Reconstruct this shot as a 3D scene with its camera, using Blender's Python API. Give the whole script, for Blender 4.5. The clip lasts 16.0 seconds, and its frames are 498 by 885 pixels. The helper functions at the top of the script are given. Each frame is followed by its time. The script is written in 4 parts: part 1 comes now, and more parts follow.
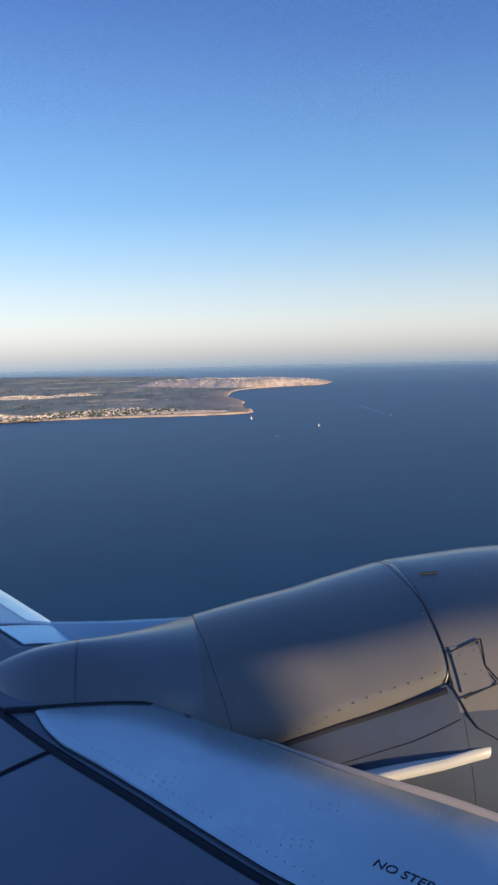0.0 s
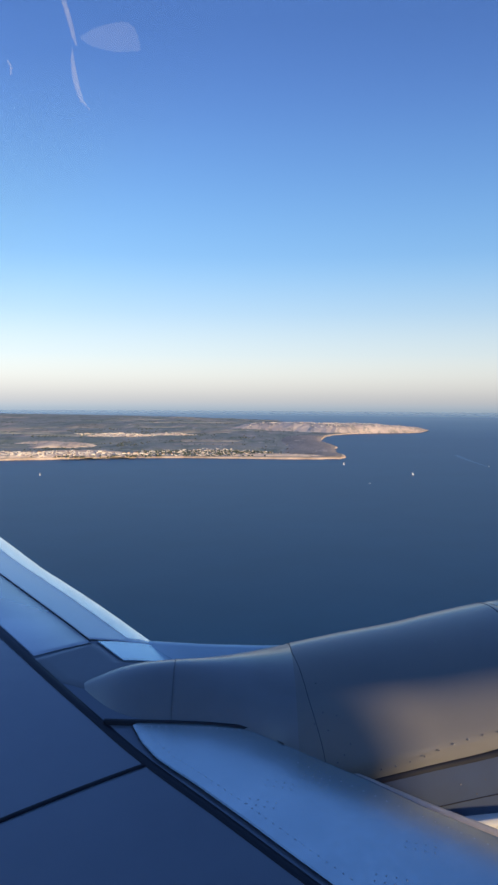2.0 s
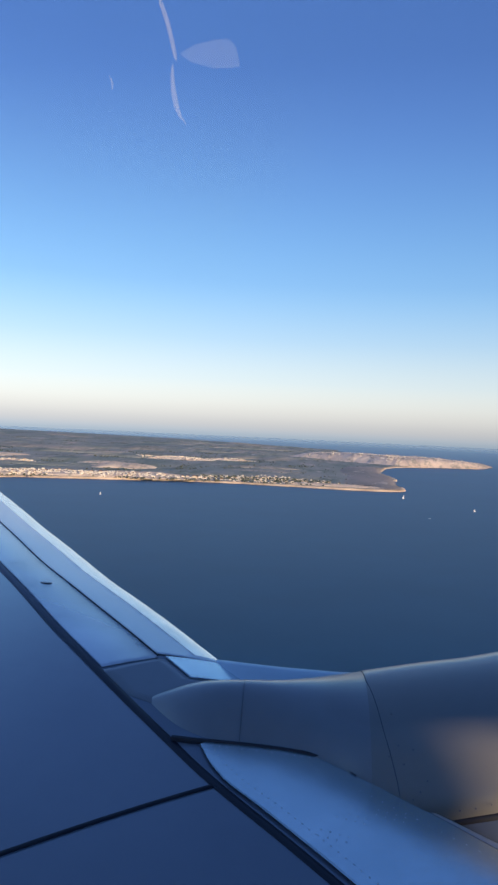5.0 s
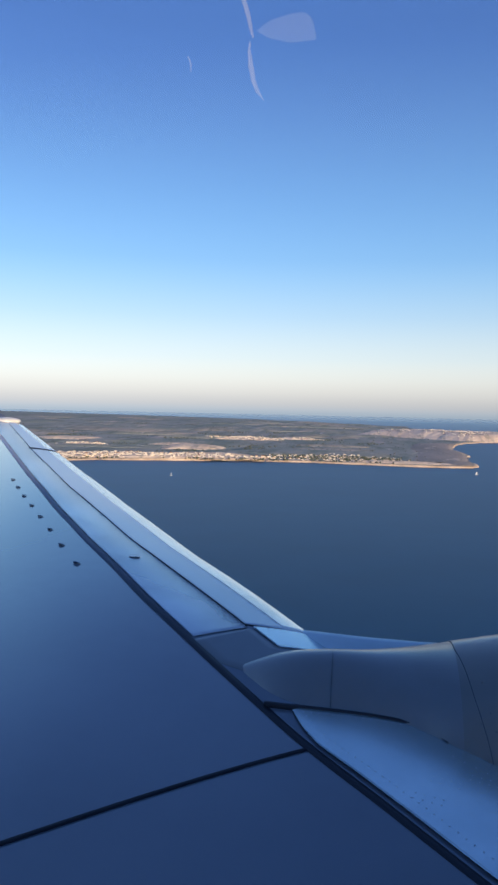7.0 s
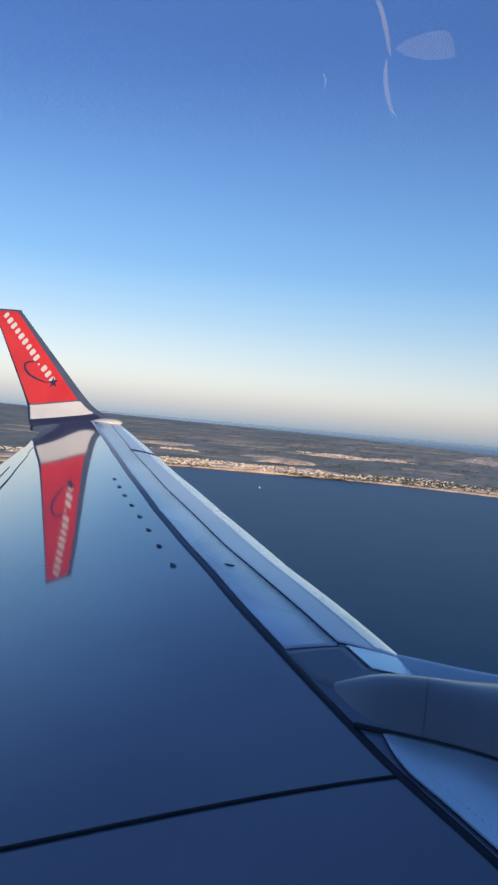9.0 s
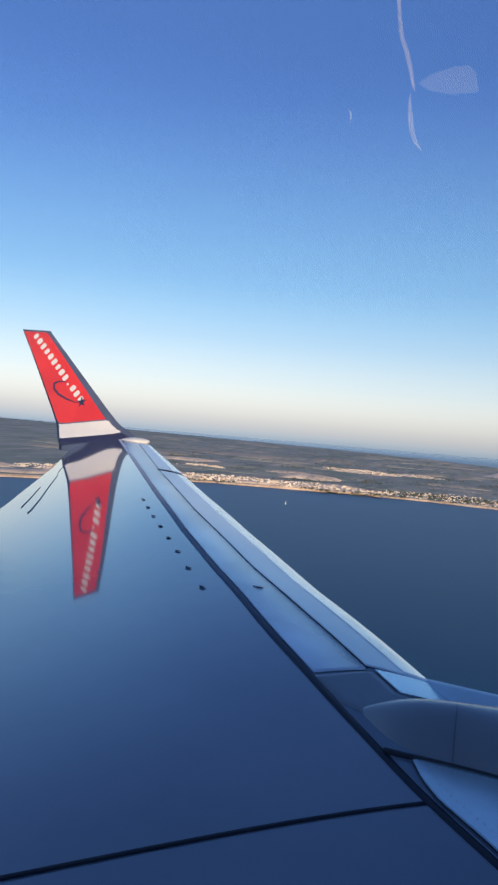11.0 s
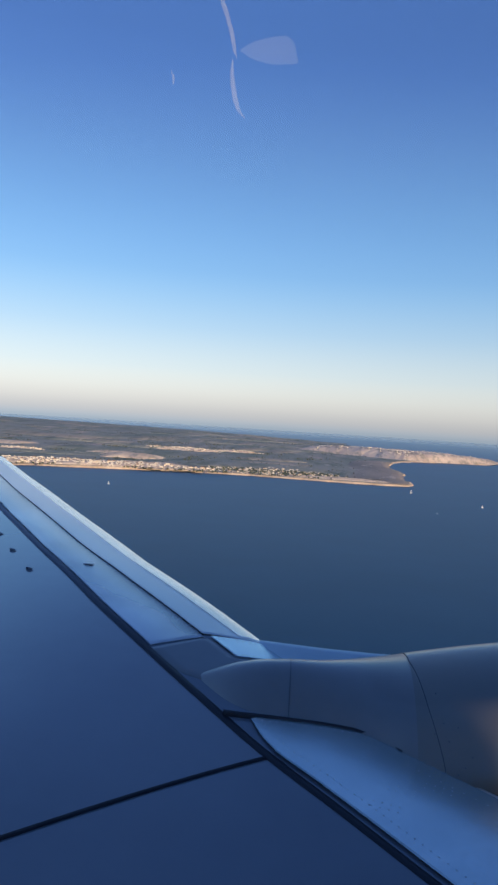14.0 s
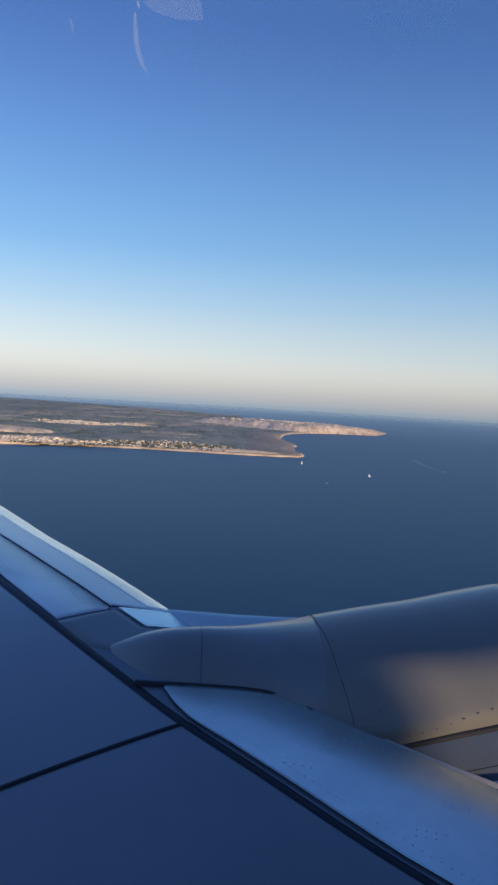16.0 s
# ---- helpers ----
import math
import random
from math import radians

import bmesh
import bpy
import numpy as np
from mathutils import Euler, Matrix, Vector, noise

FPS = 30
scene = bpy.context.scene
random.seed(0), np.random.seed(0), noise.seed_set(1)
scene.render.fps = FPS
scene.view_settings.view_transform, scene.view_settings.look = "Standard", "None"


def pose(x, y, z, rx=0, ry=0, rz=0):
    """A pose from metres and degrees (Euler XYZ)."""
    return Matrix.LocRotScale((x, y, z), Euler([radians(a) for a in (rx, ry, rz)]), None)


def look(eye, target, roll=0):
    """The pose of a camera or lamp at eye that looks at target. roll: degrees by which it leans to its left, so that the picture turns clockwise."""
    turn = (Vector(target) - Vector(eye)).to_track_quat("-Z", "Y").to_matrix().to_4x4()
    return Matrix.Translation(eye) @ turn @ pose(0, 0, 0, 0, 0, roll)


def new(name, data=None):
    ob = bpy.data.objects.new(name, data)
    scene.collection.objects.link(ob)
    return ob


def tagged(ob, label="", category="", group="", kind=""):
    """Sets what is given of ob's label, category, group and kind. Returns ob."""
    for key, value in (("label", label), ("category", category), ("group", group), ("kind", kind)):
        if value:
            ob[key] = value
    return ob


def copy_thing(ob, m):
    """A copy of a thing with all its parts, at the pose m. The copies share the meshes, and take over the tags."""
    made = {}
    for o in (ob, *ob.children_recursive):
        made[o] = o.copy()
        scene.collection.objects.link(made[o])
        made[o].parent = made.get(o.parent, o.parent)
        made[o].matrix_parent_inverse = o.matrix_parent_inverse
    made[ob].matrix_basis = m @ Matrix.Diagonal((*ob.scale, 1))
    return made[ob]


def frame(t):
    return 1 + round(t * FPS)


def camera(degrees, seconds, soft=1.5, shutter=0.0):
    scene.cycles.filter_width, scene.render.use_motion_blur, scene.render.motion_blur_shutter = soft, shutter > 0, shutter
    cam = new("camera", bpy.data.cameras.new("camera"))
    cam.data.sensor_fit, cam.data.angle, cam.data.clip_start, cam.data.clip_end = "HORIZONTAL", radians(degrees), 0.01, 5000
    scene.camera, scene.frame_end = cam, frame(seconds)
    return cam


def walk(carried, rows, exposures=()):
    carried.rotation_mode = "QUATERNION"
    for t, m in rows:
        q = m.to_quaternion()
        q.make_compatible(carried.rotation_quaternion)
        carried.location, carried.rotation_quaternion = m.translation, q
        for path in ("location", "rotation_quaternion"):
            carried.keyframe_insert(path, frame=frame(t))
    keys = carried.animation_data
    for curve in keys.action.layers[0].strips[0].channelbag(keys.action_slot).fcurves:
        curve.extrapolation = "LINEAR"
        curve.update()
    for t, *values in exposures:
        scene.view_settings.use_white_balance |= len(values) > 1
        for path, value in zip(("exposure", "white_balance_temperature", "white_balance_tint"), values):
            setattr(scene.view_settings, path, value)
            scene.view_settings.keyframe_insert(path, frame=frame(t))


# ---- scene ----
from mathutils.bvhtree import BVHTree

# ---------------------------------------------------------------- camera
# seconds, eye, heading off the beam towards the nose, pitch, lean
PATH = [
    (0.00, (0.295, 0.028, 60.144), 9.42, -6.17, -0.84),
    (0.50, (0.293, 0.034, 60.151), 7.30, -5.40, -0.35),
    (1.00, (0.278, 0.014, 60.137), 5.63, -4.86, -0.31),
    (1.50, (0.254, -0.011, 60.104), 4.03, -3.78, 0.05),
    (2.00, (0.226, -0.025, 60.069), 2.30, -2.80, 1.03),
    (2.50, (0.193, -0.014, 60.038), 0.70, -2.50, 1.72),
    (3.00, (0.159, 0.001, 60.013), -0.36, -1.55, 2.62),
    (3.50, (0.131, 0.003, 59.994), -1.25, -1.11, 3.39),
    (4.30, (0.118, 0.017, 59.992), -1.92, -0.80, 3.72),
    (5.20, (0.122, 0.038, 60.009), -2.51, -0.89, 3.24),
    (6.00, (0.110, 0.027, 60.007), -3.73, -1.36, 2.53),
    (6.50, (0.083, -0.006, 59.987), -5.33, -1.95, 1.92),
    (7.00, (0.046, -0.029, 59.978), -7.52, -2.68, 2.00),
    (7.50, (0.014, -0.043, 59.973), -9.23, -2.26, 3.01),
    (8.00, (-0.006, -0.051, 59.964), -10.90, -1.97, 4.31),
    (8.50, (-0.022, -0.053, 59.956), -12.67, -2.07, 5.26),
    (9.00, (-0.033, -0.050, 59.959), -14.62, -2.00, 5.88),
    (9.60, (-0.037, -0.061, 59.969), -16.03, -1.78, 6.12),
    (10.20, (-0.035, -0.087, 59.989), -16.85, -1.38, 5.97),
    (10.90, (-0.035, -0.119, 60.011), -16.79, -1.00, 5.67),
    (11.50, (-0.043, -0.130, 60.018), -15.63, -0.99, 5.59),
    (12.00, (-0.061, -0.129, 60.015), -13.53, -1.27, 5.72),
    (12.50, (-0.072, -0.123, 60.006), -11.02, -1.72, 5.59),
    (13.00, (-0.075, -0.113, 59.989), -7.86, -1.89, 5.29),
    (13.50, (-0.082, -0.100, 59.975), -5.07, -1.35, 4.75),
    (14.00, (-0.086, -0.090, 59.967), -2.93, -1.50, 4.33),
    (14.50, (-0.111, -0.072, 59.956), -0.38, -2.08, 3.68),
    (15.00, (-0.128, -0.061, 59.954), 1.77, -2.31, 4.04),
    (15.50, (-0.149, -0.062, 59.947), 3.52, -2.56, 4.12),
    (16.00, (-0.164, -0.064, 59.936), 5.48, -3.02, 4.08),
]


def aim(eye, yaw, pitch, lean):
    y, p = radians(yaw), radians(pitch)
    way = Vector((math.sin(y) * math.cos(p), math.cos(y) * math.cos(p), math.sin(p)))
    return look(eye, Vector(eye) + way * 10, lean)


# the aircraft flies slightly banked; the eye moves within the cabin
BANK = Matrix.Translation((0, 0, 60)) @ Vector((-0.0119, -0.0053, 1.0)).rotation_difference(Vector((0, 0, 1))).to_matrix().to_4x4() @ Matrix.Translation((0, 0, -60))
cam = camera(37.13, 16.0, soft=2.5)
walk(cam, [(t, BANK @ aim(e, y, p, r)) for t, e, y, p, r in PATH], [(0.0, 0.11), (1.5, 0.11), (7.8, 0.08), (9.0, -0.09), (11.5, 0.0), (12.5, -0.04), (14.0, -0.04), (14.5, -0.06), (16.0, -0.12)])

# ---------------------------------------------------------------- light
SUN_OFF_NOSE, SUN_UP = 50.0, 9.5
sun_dir = Vector((math.cos(radians(SUN_UP)) * math.cos(radians(SUN_OFF_NOSE)),
                  -math.cos(radians(SUN_UP)) * math.sin(radians(SUN_OFF_NOSE)), math.sin(radians(SUN_UP))))
world = bpy.data.worlds.new("sky")
scene.world = world
world.use_nodes = True
wn = world.node_tree
sky = wn.nodes.new("ShaderNodeTexSky")
sky.sky_type = "NISHITA"
sky.sun_disc = False
sky.sun_elevation = radians(SUN_UP)
sky.sun_rotation = math.atan2(sun_dir.x, sun_dir.y)
sky.air_density, sky.dust_density, sky.ozone_density = 1.0, 0.3, 3.0
# evening haze: the air pales evenly all round towards the horizon
coord = wn.nodes.new("ShaderNodeTexCoord")
split_xyz = wn.nodes.new("ShaderNodeSeparateXYZ")
wn.links.new(coord.outputs["Generated"], split_xyz.inputs[0])
ramp = wn.nodes.new("ShaderNodeValToRGB")
lift = wn.nodes.new("ShaderNodeMath")
lift.operation = "ADD"
lift.inputs[1].default_value = 0.012
wn.links.new(split_xyz.outputs["Z"], lift.inputs[0])
wn.links.new(lift.outputs[0], ramp.inputs[0])
ramp.color_ramp.interpolation = "B_SPLINE"
stops = ((0.0, (0.27, 0.37, 0.5)), (0.006, (0.4, 0.475, 0.58)), (0.013, (0.48, 0.50, 0.555)), (0.028, (0.645, 0.64, 0.65)), (0.047, (0.78, 0.78, 0.76)), (0.074, (0.74, 0.82, 0.845)), (0.129, (0.465, 0.675, 0.88)), (0.202, (0.23, 0.512, 0.895)), (0.339, (0.117, 0.272, 0.68)), (0.458, (0.072, 0.172, 0.51)), (0.76, (0.042, 0.115, 0.36)), (1.0, (0.035, 0.1, 0.31)))
while len(ramp.color_ramp.elements) < len(stops):
    ramp.color_ramp.elements.new(0.5)
for e, (at, c) in zip(ramp.color_ramp.elements, stops):
    e.position, e.color = at, (*c, 1)
blend = wn.nodes.new("ShaderNodeMix")
blend.data_type, blend.blend_type = "RGBA", "ADD"
blend.inputs[0].default_value = 0.02
# the sky is deepest at a right angle to the sun and pales towards the far side
side = wn.nodes.new("ShaderNodeMapRange")
side.interpolation_type = "SMOOTHSTEP"
side.inputs[1].default_value, side.inputs[2].default_value = -0.75, 0.65
side.inputs[3].default_value, side.inputs[4].default_value = 1.08, 0.80
wn.links.new(split_xyz.outputs["X"], side.inputs[0])
deep = wn.nodes.new("ShaderNodeMix")
deep.data_type, deep.blend_type = "RGBA", "MULTIPLY"
deep.inputs[0].default_value = 1.0
wn.links.new(ramp.outputs[0], deep.inputs[6])
wn.links.new(side.outputs[0], deep.inputs[7])
wn.links.new(deep.outputs[2], blend.inputs[6])
wn.links.new(sky.outputs[0], blend.inputs[7])
wn.links.new(blend.outputs[2], wn.nodes["Background"].inputs[0])
wn.nodes["Background"].inputs[1].default_value = 1.0
lamp = bpy.data.lights.new("sun", "SUN")
lamp.energy, lamp.angle, lamp.color = 4.2, radians(2.5), (1.0, 0.77, 0.52)
sun = new("sun", lamp)
sun.matrix_world = look((60, -30, 120), Vector((60, -30, 120)) - sun_dir)


# ---------------------------------------------------------------- materials
def node_material(name, base, rough=0.5, metal=0.0, scales=(), bump=0.0, bump_scale=20.0, spec=0.5, coat=0.0):
    """base colour, varied by noises: rows of (scale, colour, amount)"""
    m = bpy.data.materials.new(name)
    m.use_nodes = True
    nt = m.node_tree
    b = nt.nodes["Principled BSDF"]
    b.inputs["Roughness"].default_value = rough
    b.inputs["Metallic"].default_value = metal
    b.inputs["Specular IOR Level"].default_value = spec
    b.inputs["Coat Weight"].default_value = coat
    b.inputs["Coat Roughness"].default_value = 0.08
    geo = nt.nodes.new("ShaderNodeNewGeometry")
    last = None
    for scale, colour, amount in scales:
        n = nt.nodes.new("ShaderNodeTexNoise")
        n.inputs["Scale"].default_value = scale
        n.inputs["Detail"].default_value = 6
        nt.links.new(geo.outputs["Position"], n.inputs["Vector"])
        r = nt.nodes.new("ShaderNodeMapRange")
        r.inputs[1].default_value, r.inputs[2].default_value = 0.38, 0.66
        r.inputs[3].default_value, r.inputs[4].default_value = 0.0, amount
        nt.links.new(n.outputs["Fac"], r.inputs[0])
        mix = nt.nodes.new("ShaderNodeMix")
        mix.data_type = "RGBA"
        nt.links.new(r.outputs[0], mix.inputs[0])
        if last:
            nt.links.new(last, mix.inputs[6])
        else:
            mix.inputs[6].default_value = (*base, 1)
        mix.inputs[7].default_value = (*colour, 1)
        last = mix.outputs[2]
    if last:
        nt.links.new(last, b.inputs["Base Color"])
    else:
        b.inputs["Base Color"].default_value = (*base, 1)
    if bump:
        n = nt.nodes.new("ShaderNodeTexNoise")
        n.inputs["Scale"].default_value = bump_scale
        n.inputs["Detail"].default_value = 5
        nt.links.new(geo.outputs["Position"], n.inputs["Vector"])
        bm_ = nt.nodes.new("ShaderNodeBump")
        bm_.inputs["Strength"].default_value = bump
        bm_.inputs["Distance"].default_value = 0.02
        nt.links.new(n.outputs["Fac"], bm_.inputs["Height"])
        nt.links.new(bm_.outputs[0], b.inputs["Normal"])
    return m


WING_GREY = node_material("wing_grey", (0.18, 0.195, 0.22), 0.035, 0.16, [(0.7, (0.25, 0.265, 0.29), 0.6), (9, (0.20, 0.215, 0.24), 0.35)], 0.0, 3.0, 0.42, 0.1)
SLAT_METAL = node_material("slat_metal", (0.72, 0.74, 0.75), 0.28, 0.45, [(1.1, (0.66, 0.69, 0.73), 0.6), (14, (0.70, 0.71, 0.73), 0.4)])
# cyan tint and soft blotches stand in for sky mirrored in the plates
PANEL_LIGHT = node_material("panel_light", (0.83, 0.92, 0.90), 0.20, 0.84, [(1.8, (0.56, 0.68, 0.69), 0.8), (6.0, (0.66, 0.76, 0.76), 0.5), (30, (0.66, 0.74, 0.73), 0.3)], 0.12, 2.2)
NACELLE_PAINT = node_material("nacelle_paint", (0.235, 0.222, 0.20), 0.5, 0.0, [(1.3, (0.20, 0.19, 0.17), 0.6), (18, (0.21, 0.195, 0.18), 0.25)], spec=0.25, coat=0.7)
lacquer_ = NACELLE_PAINT.node_tree
facing_ = lacquer_.nodes.new("ShaderNodeNewGeometry")
lacquer_.links.new(facing_.outputs["True Normal"], lacquer_.nodes["Principled BSDF"].inputs["Coat Normal"])
lacquer_.nodes["Principled BSDF"].inputs["Coat Roughness"].default_value = 0.15
PYLON_PAINT = node_material("pylon_paint", (0.245, 0.243, 0.238), 0.35, 0.2, [(2.2, (0.20, 0.197, 0.193), 0.6), (12, (0.22, 0.217, 0.212), 0.3)], spec=0.5, coat=0.4)
FAIRING = node_material("fairing_paint", (0.68, 0.75, 0.75), 0.3, 0.5, [(2.2, (0.56, 0.62, 0.62), 0.6)])
# darker, bluer cowl paint: the lower cowl's shade is put into its colour
COWL_SHADE = node_material("cowl_shade", (0.11, 0.14, 0.20), 0.35, 0.2, [(2.0, (0.09, 0.105, 0.135), 0.6), (11, (0.10, 0.115, 0.145), 0.4)])
SEAL = node_material("dark_seal", (0.010, 0.012, 0.02), 0.7, 0.0, [(6, (0.02, 0.022, 0.03), 0.7)], spec=0.25)
GAP = node_material("gap_line", (0.02, 0.02, 0.025), 0.6, 0.0, [(8, (0.04, 0.04, 0.045), 0.6)])
RIVET = node_material("rivet", (0.13, 0.13, 0.14), 0.45, 0.2, [(30, (0.17, 0.17, 0.17), 0.6)])
FAINT_RIVET = node_material("faint_rivet", (0.26, 0.28, 0.33), 0.4, 0.6, [(30, (0.4, 0.42, 0.46), 0.8)])
RED = node_material("winglet_red", (0.80, 0.045, 0.035), 0.3, 0.0, [(1.5, (0.62, 0.03, 0.028), 0.6)], 0.0, 5.0, 0.5, 0.3)
WHITE = node_material("winglet_white", (0.80, 0.79, 0.76), 0.3, 0.0, [(2.0, (0.72, 0.71, 0.69), 0.6)], 0.0, 5.0, 0.5, 0.3)
NAVY = node_material("winglet_navy", (0.03, 0.035, 0.08), 0.3, 0.0, [(2.0, (0.045, 0.05, 0.1), 0.6)])
EDGE_METAL = node_material("edge_metal", (0.38, 0.42, 0.48), 0.22, 0.6, [(1.9, (0.28, 0.31, 0.37), 0.9), (5.0, (0.46, 0.49, 0.53), 0.5), (0.9, (0.66, 0.69, 0.74), 0.7)])
WINGLET_EDGE = node_material("winglet_edge", (0.13, 0.16, 0.23), 0.3, 0.3, [(1.9, (0.09, 0.115, 0.17), 0.8)])
# lighter copy of the slat metal paints the nose's bright sky gleam
SLAT_GLEAM = node_material("slat_gleam", (0.93, 0.94, 0.95), 0.20, 0.8, [(2.5, (0.74, 0.76, 0.79), 0.6), (16, (0.76, 0.77, 0.78), 0.4)])
WORN_SEAL = node_material("worn_seal", (0.028, 0.034, 0.052), 0.5, 0.05, [(1.2, (0.055, 0.063, 0.085), 0.8), (9, (0.025, 0.03, 0.045), 0.5)])
# seal colour runs from near black inboard to grey-blue towards the tip
SEAL_RUN = node_material("seal_run", (0.010, 0.012, 0.02), 0.5, 0.05, [(1.2, (0.03, 0.034, 0.05), 0.7)])
run_ = SEAL_RUN.node_tree
where_ = run_.nodes.new("ShaderNodeNewGeometry")
apart_ = run_.nodes.new("ShaderNodeSeparateXYZ")
run_.links.new(where_.outputs["Position"], apart_.inputs[0])
tone_ = run_.nodes.new("ShaderNodeValToRGB")
for e, (at, c) in zip((tone_.color_ramp.elements[0], tone_.color_ramp.elements[1], tone_.color_ramp.elements.new(0.3), tone_.color_ramp.elements.new(0.42)),
                      ((0.23, (0.010, 0.012, 0.02)), (0.55, (0.12, 0.135, 0.17)), (0.3, (0.055, 0.066, 0.092)), (0.42, (0.115, 0.135, 0.175)))):
    e.position, e.color = at, (*c, 1)
span_ = run_.nodes.new("ShaderNodeMath")
span_.operation = "DIVIDE"
span_.inputs[1].default_value = 16.0
run_.links.new(apart_.outputs["Y"], span_.inputs[0])
run_.links.new(span_.outputs[0], tone_.inputs[0])
run_.links.new(tone_.outputs[0], run_.nodes["Principled BSDF"].inputs["Base Color"])
FIN_GREY = node_material("fin_grey", (0.19, 0.23, 0.29), 0.5, 0.0, [(20, (0.09, 0.10, 0.14), 0.6)])
# tan base carries the low sun's warmth, which only grazes this lip
LIP_SUNLIT = node_material("lip_sunlit", (0.60, 0.53, 0.45), 0.34, 0.1, [(4, (0.48, 0.43, 0.37), 0.6), (25, (0.44, 0.40, 0.35), 0.3)])
SMUDGE = node_material("smudge", (0.24, 0.26, 0.31), 0.35, 0.5, [(25, (0.34, 0.36, 0.41), 0.8)])
CREAM = node_material("tip_cap", (0.78, 0.76, 0.68), 0.35, 0.0, [(6.0, (0.7, 0.68, 0.6), 0.6)])
HULL = node_material("fuselage_grey", (0.20, 0.205, 0.215), 0.4, 0.0, [(0.8, (0.17, 0.175, 0.185), 0.5)], 0.01, 3.0)
LETTER = node_material("no_step_paint", (0.03, 0.03, 0.04), 0.5, 0.0, [(40, (0.06, 0.06, 0.07), 0.7)])

SEA = node_material("sea_water", (0.012, 0.069, 0.132), 0.42, 0.0, [(0.004, (0.0165, 0.085, 0.157), 0.7), (0.03, (0.010, 0.060, 0.115), 0.4)], 0.5, 0.25, 0.22)
nt_ = SEA.node_tree
far_ = nt_.nodes.new("ShaderNodeVectorMath")
far_.operation = "LENGTH"
pos_ = nt_.nodes.new("ShaderNodeNewGeometry")
nt_.links.new(pos_.outputs["Position"], far_.inputs[0])
calm_ = nt_.nodes.new("ShaderNodeMapRange")
calm_.inputs[1].default_value, calm_.inputs[2].default_value = 1200.0, 4300.0
calm_.inputs[3].default_value, calm_.inputs[4].default_value = 0.42, 0.23
nt_.links.new(far_.outputs["Value"], calm_.inputs[0])
nt_.links.new(calm_.outputs[0], nt_.nodes["Principled BSDF"].inputs["Roughness"])
ripple_ = nt_.nodes.new("ShaderNodeMapRange")
ripple_.inputs[1].default_value, ripple_.inputs[2].default_value = 900.0, 3000.0
ripple_.inputs[3].default_value, ripple_.inputs[4].default_value = 0.5, 0.0
nt_.links.new(far_.outputs["Value"], ripple_.inputs[0])
for q in nt_.nodes:
    if q.type == "BUMP":
        nt_.links.new(ripple_.outputs[0], q.inputs["Strength"])
gloss_ = nt_.nodes.new("ShaderNodeMapRange")
gloss_.inputs[1].default_value, gloss_.inputs[2].default_value = 150.0, 1800.0
gloss_.inputs[3].default_value, gloss_.inputs[4].default_value = 0.06, 0.95
nt_.links.new(far_.outputs["Value"], gloss_.inputs[0])
nt_.links.new(gloss_.outputs[0], nt_.nodes["Principled BSDF"].inputs["Specular IOR Level"])


def ground_material(name, base, layers, bump):
    """open country: fields and scrub run in long strips away from the shore; layers of (scale, low, high, colour, amount)"""
    m = node_material(name, base, 0.95, 0.0, spec=0.1)
    nt = m.node_tree
    b = nt.nodes["Principled BSDF"]
    geo = nt.nodes.new("ShaderNodeNewGeometry")
    stretch = nt.nodes.new("ShaderNodeMapping")
    stretch.inputs["Scale"].default_value = (1.0, 0.24, 1.0)
    stretch.inputs["Rotation"].default_value = (0, 0, radians(14))
    nt.links.new(geo.outputs["Position"], stretch.inputs["Vector"])
    last = None
    for scale, low, high, colour, amount in layers:
        n = nt.nodes.new("ShaderNodeTexNoise")
        n.inputs["Scale"].default_value = scale
        n.inputs["Detail"].default_value = 5
        n.inputs["Roughness"].default_value = 0.6
        nt.links.new(stretch.outputs[0], n.inputs["Vector"])
        r = nt.nodes.new("ShaderNodeMapRange")
        r.inputs[1].default_value, r.inputs[2].default_value, r.inputs[4].default_value = low, high, amount
        nt.links.new(n.outputs["Fac"], r.inputs[0])
        mix = nt.nodes.new("ShaderNodeMix")
        mix.data_type = "RGBA"
        nt.links.new(r.outputs[0], mix.inputs[0])
        if last:
            nt.links.new(last, mix.inputs[6])
        else:
            mix.inputs[6].default_value = (*base, 1)
        mix.inputs[7].default_value = (*colour, 1)
        last = mix.outputs[2]
    nt.links.new(last, b.inputs["Base Color"])
    n = nt.nodes.new("ShaderNodeTexNoise")
    n.inputs["Scale"].default_value = 0.12
    nt.links.new(geo.outputs["Position"], n.inputs["Vector"])
    relief = nt.nodes.new("ShaderNodeBump")
    relief.inputs["Strength"].default_value, relief.inputs["Distance"].default_value = 1.0, bump
    nt.links.new(n.outputs["Fac"], relief.inputs["Height"])
    nt.links.new(relief.outputs[0], b.inputs["Normal"])
    return m


# scrub and fallow colours are lightened to stand in for distance haze
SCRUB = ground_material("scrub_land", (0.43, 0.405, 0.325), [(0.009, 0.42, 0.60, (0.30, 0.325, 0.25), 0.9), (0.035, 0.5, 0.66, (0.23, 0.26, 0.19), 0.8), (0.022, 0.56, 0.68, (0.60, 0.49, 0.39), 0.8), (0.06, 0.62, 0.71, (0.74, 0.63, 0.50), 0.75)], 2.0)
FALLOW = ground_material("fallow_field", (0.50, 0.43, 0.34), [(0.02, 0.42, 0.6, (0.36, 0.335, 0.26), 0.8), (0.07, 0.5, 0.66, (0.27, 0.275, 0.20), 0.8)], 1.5)
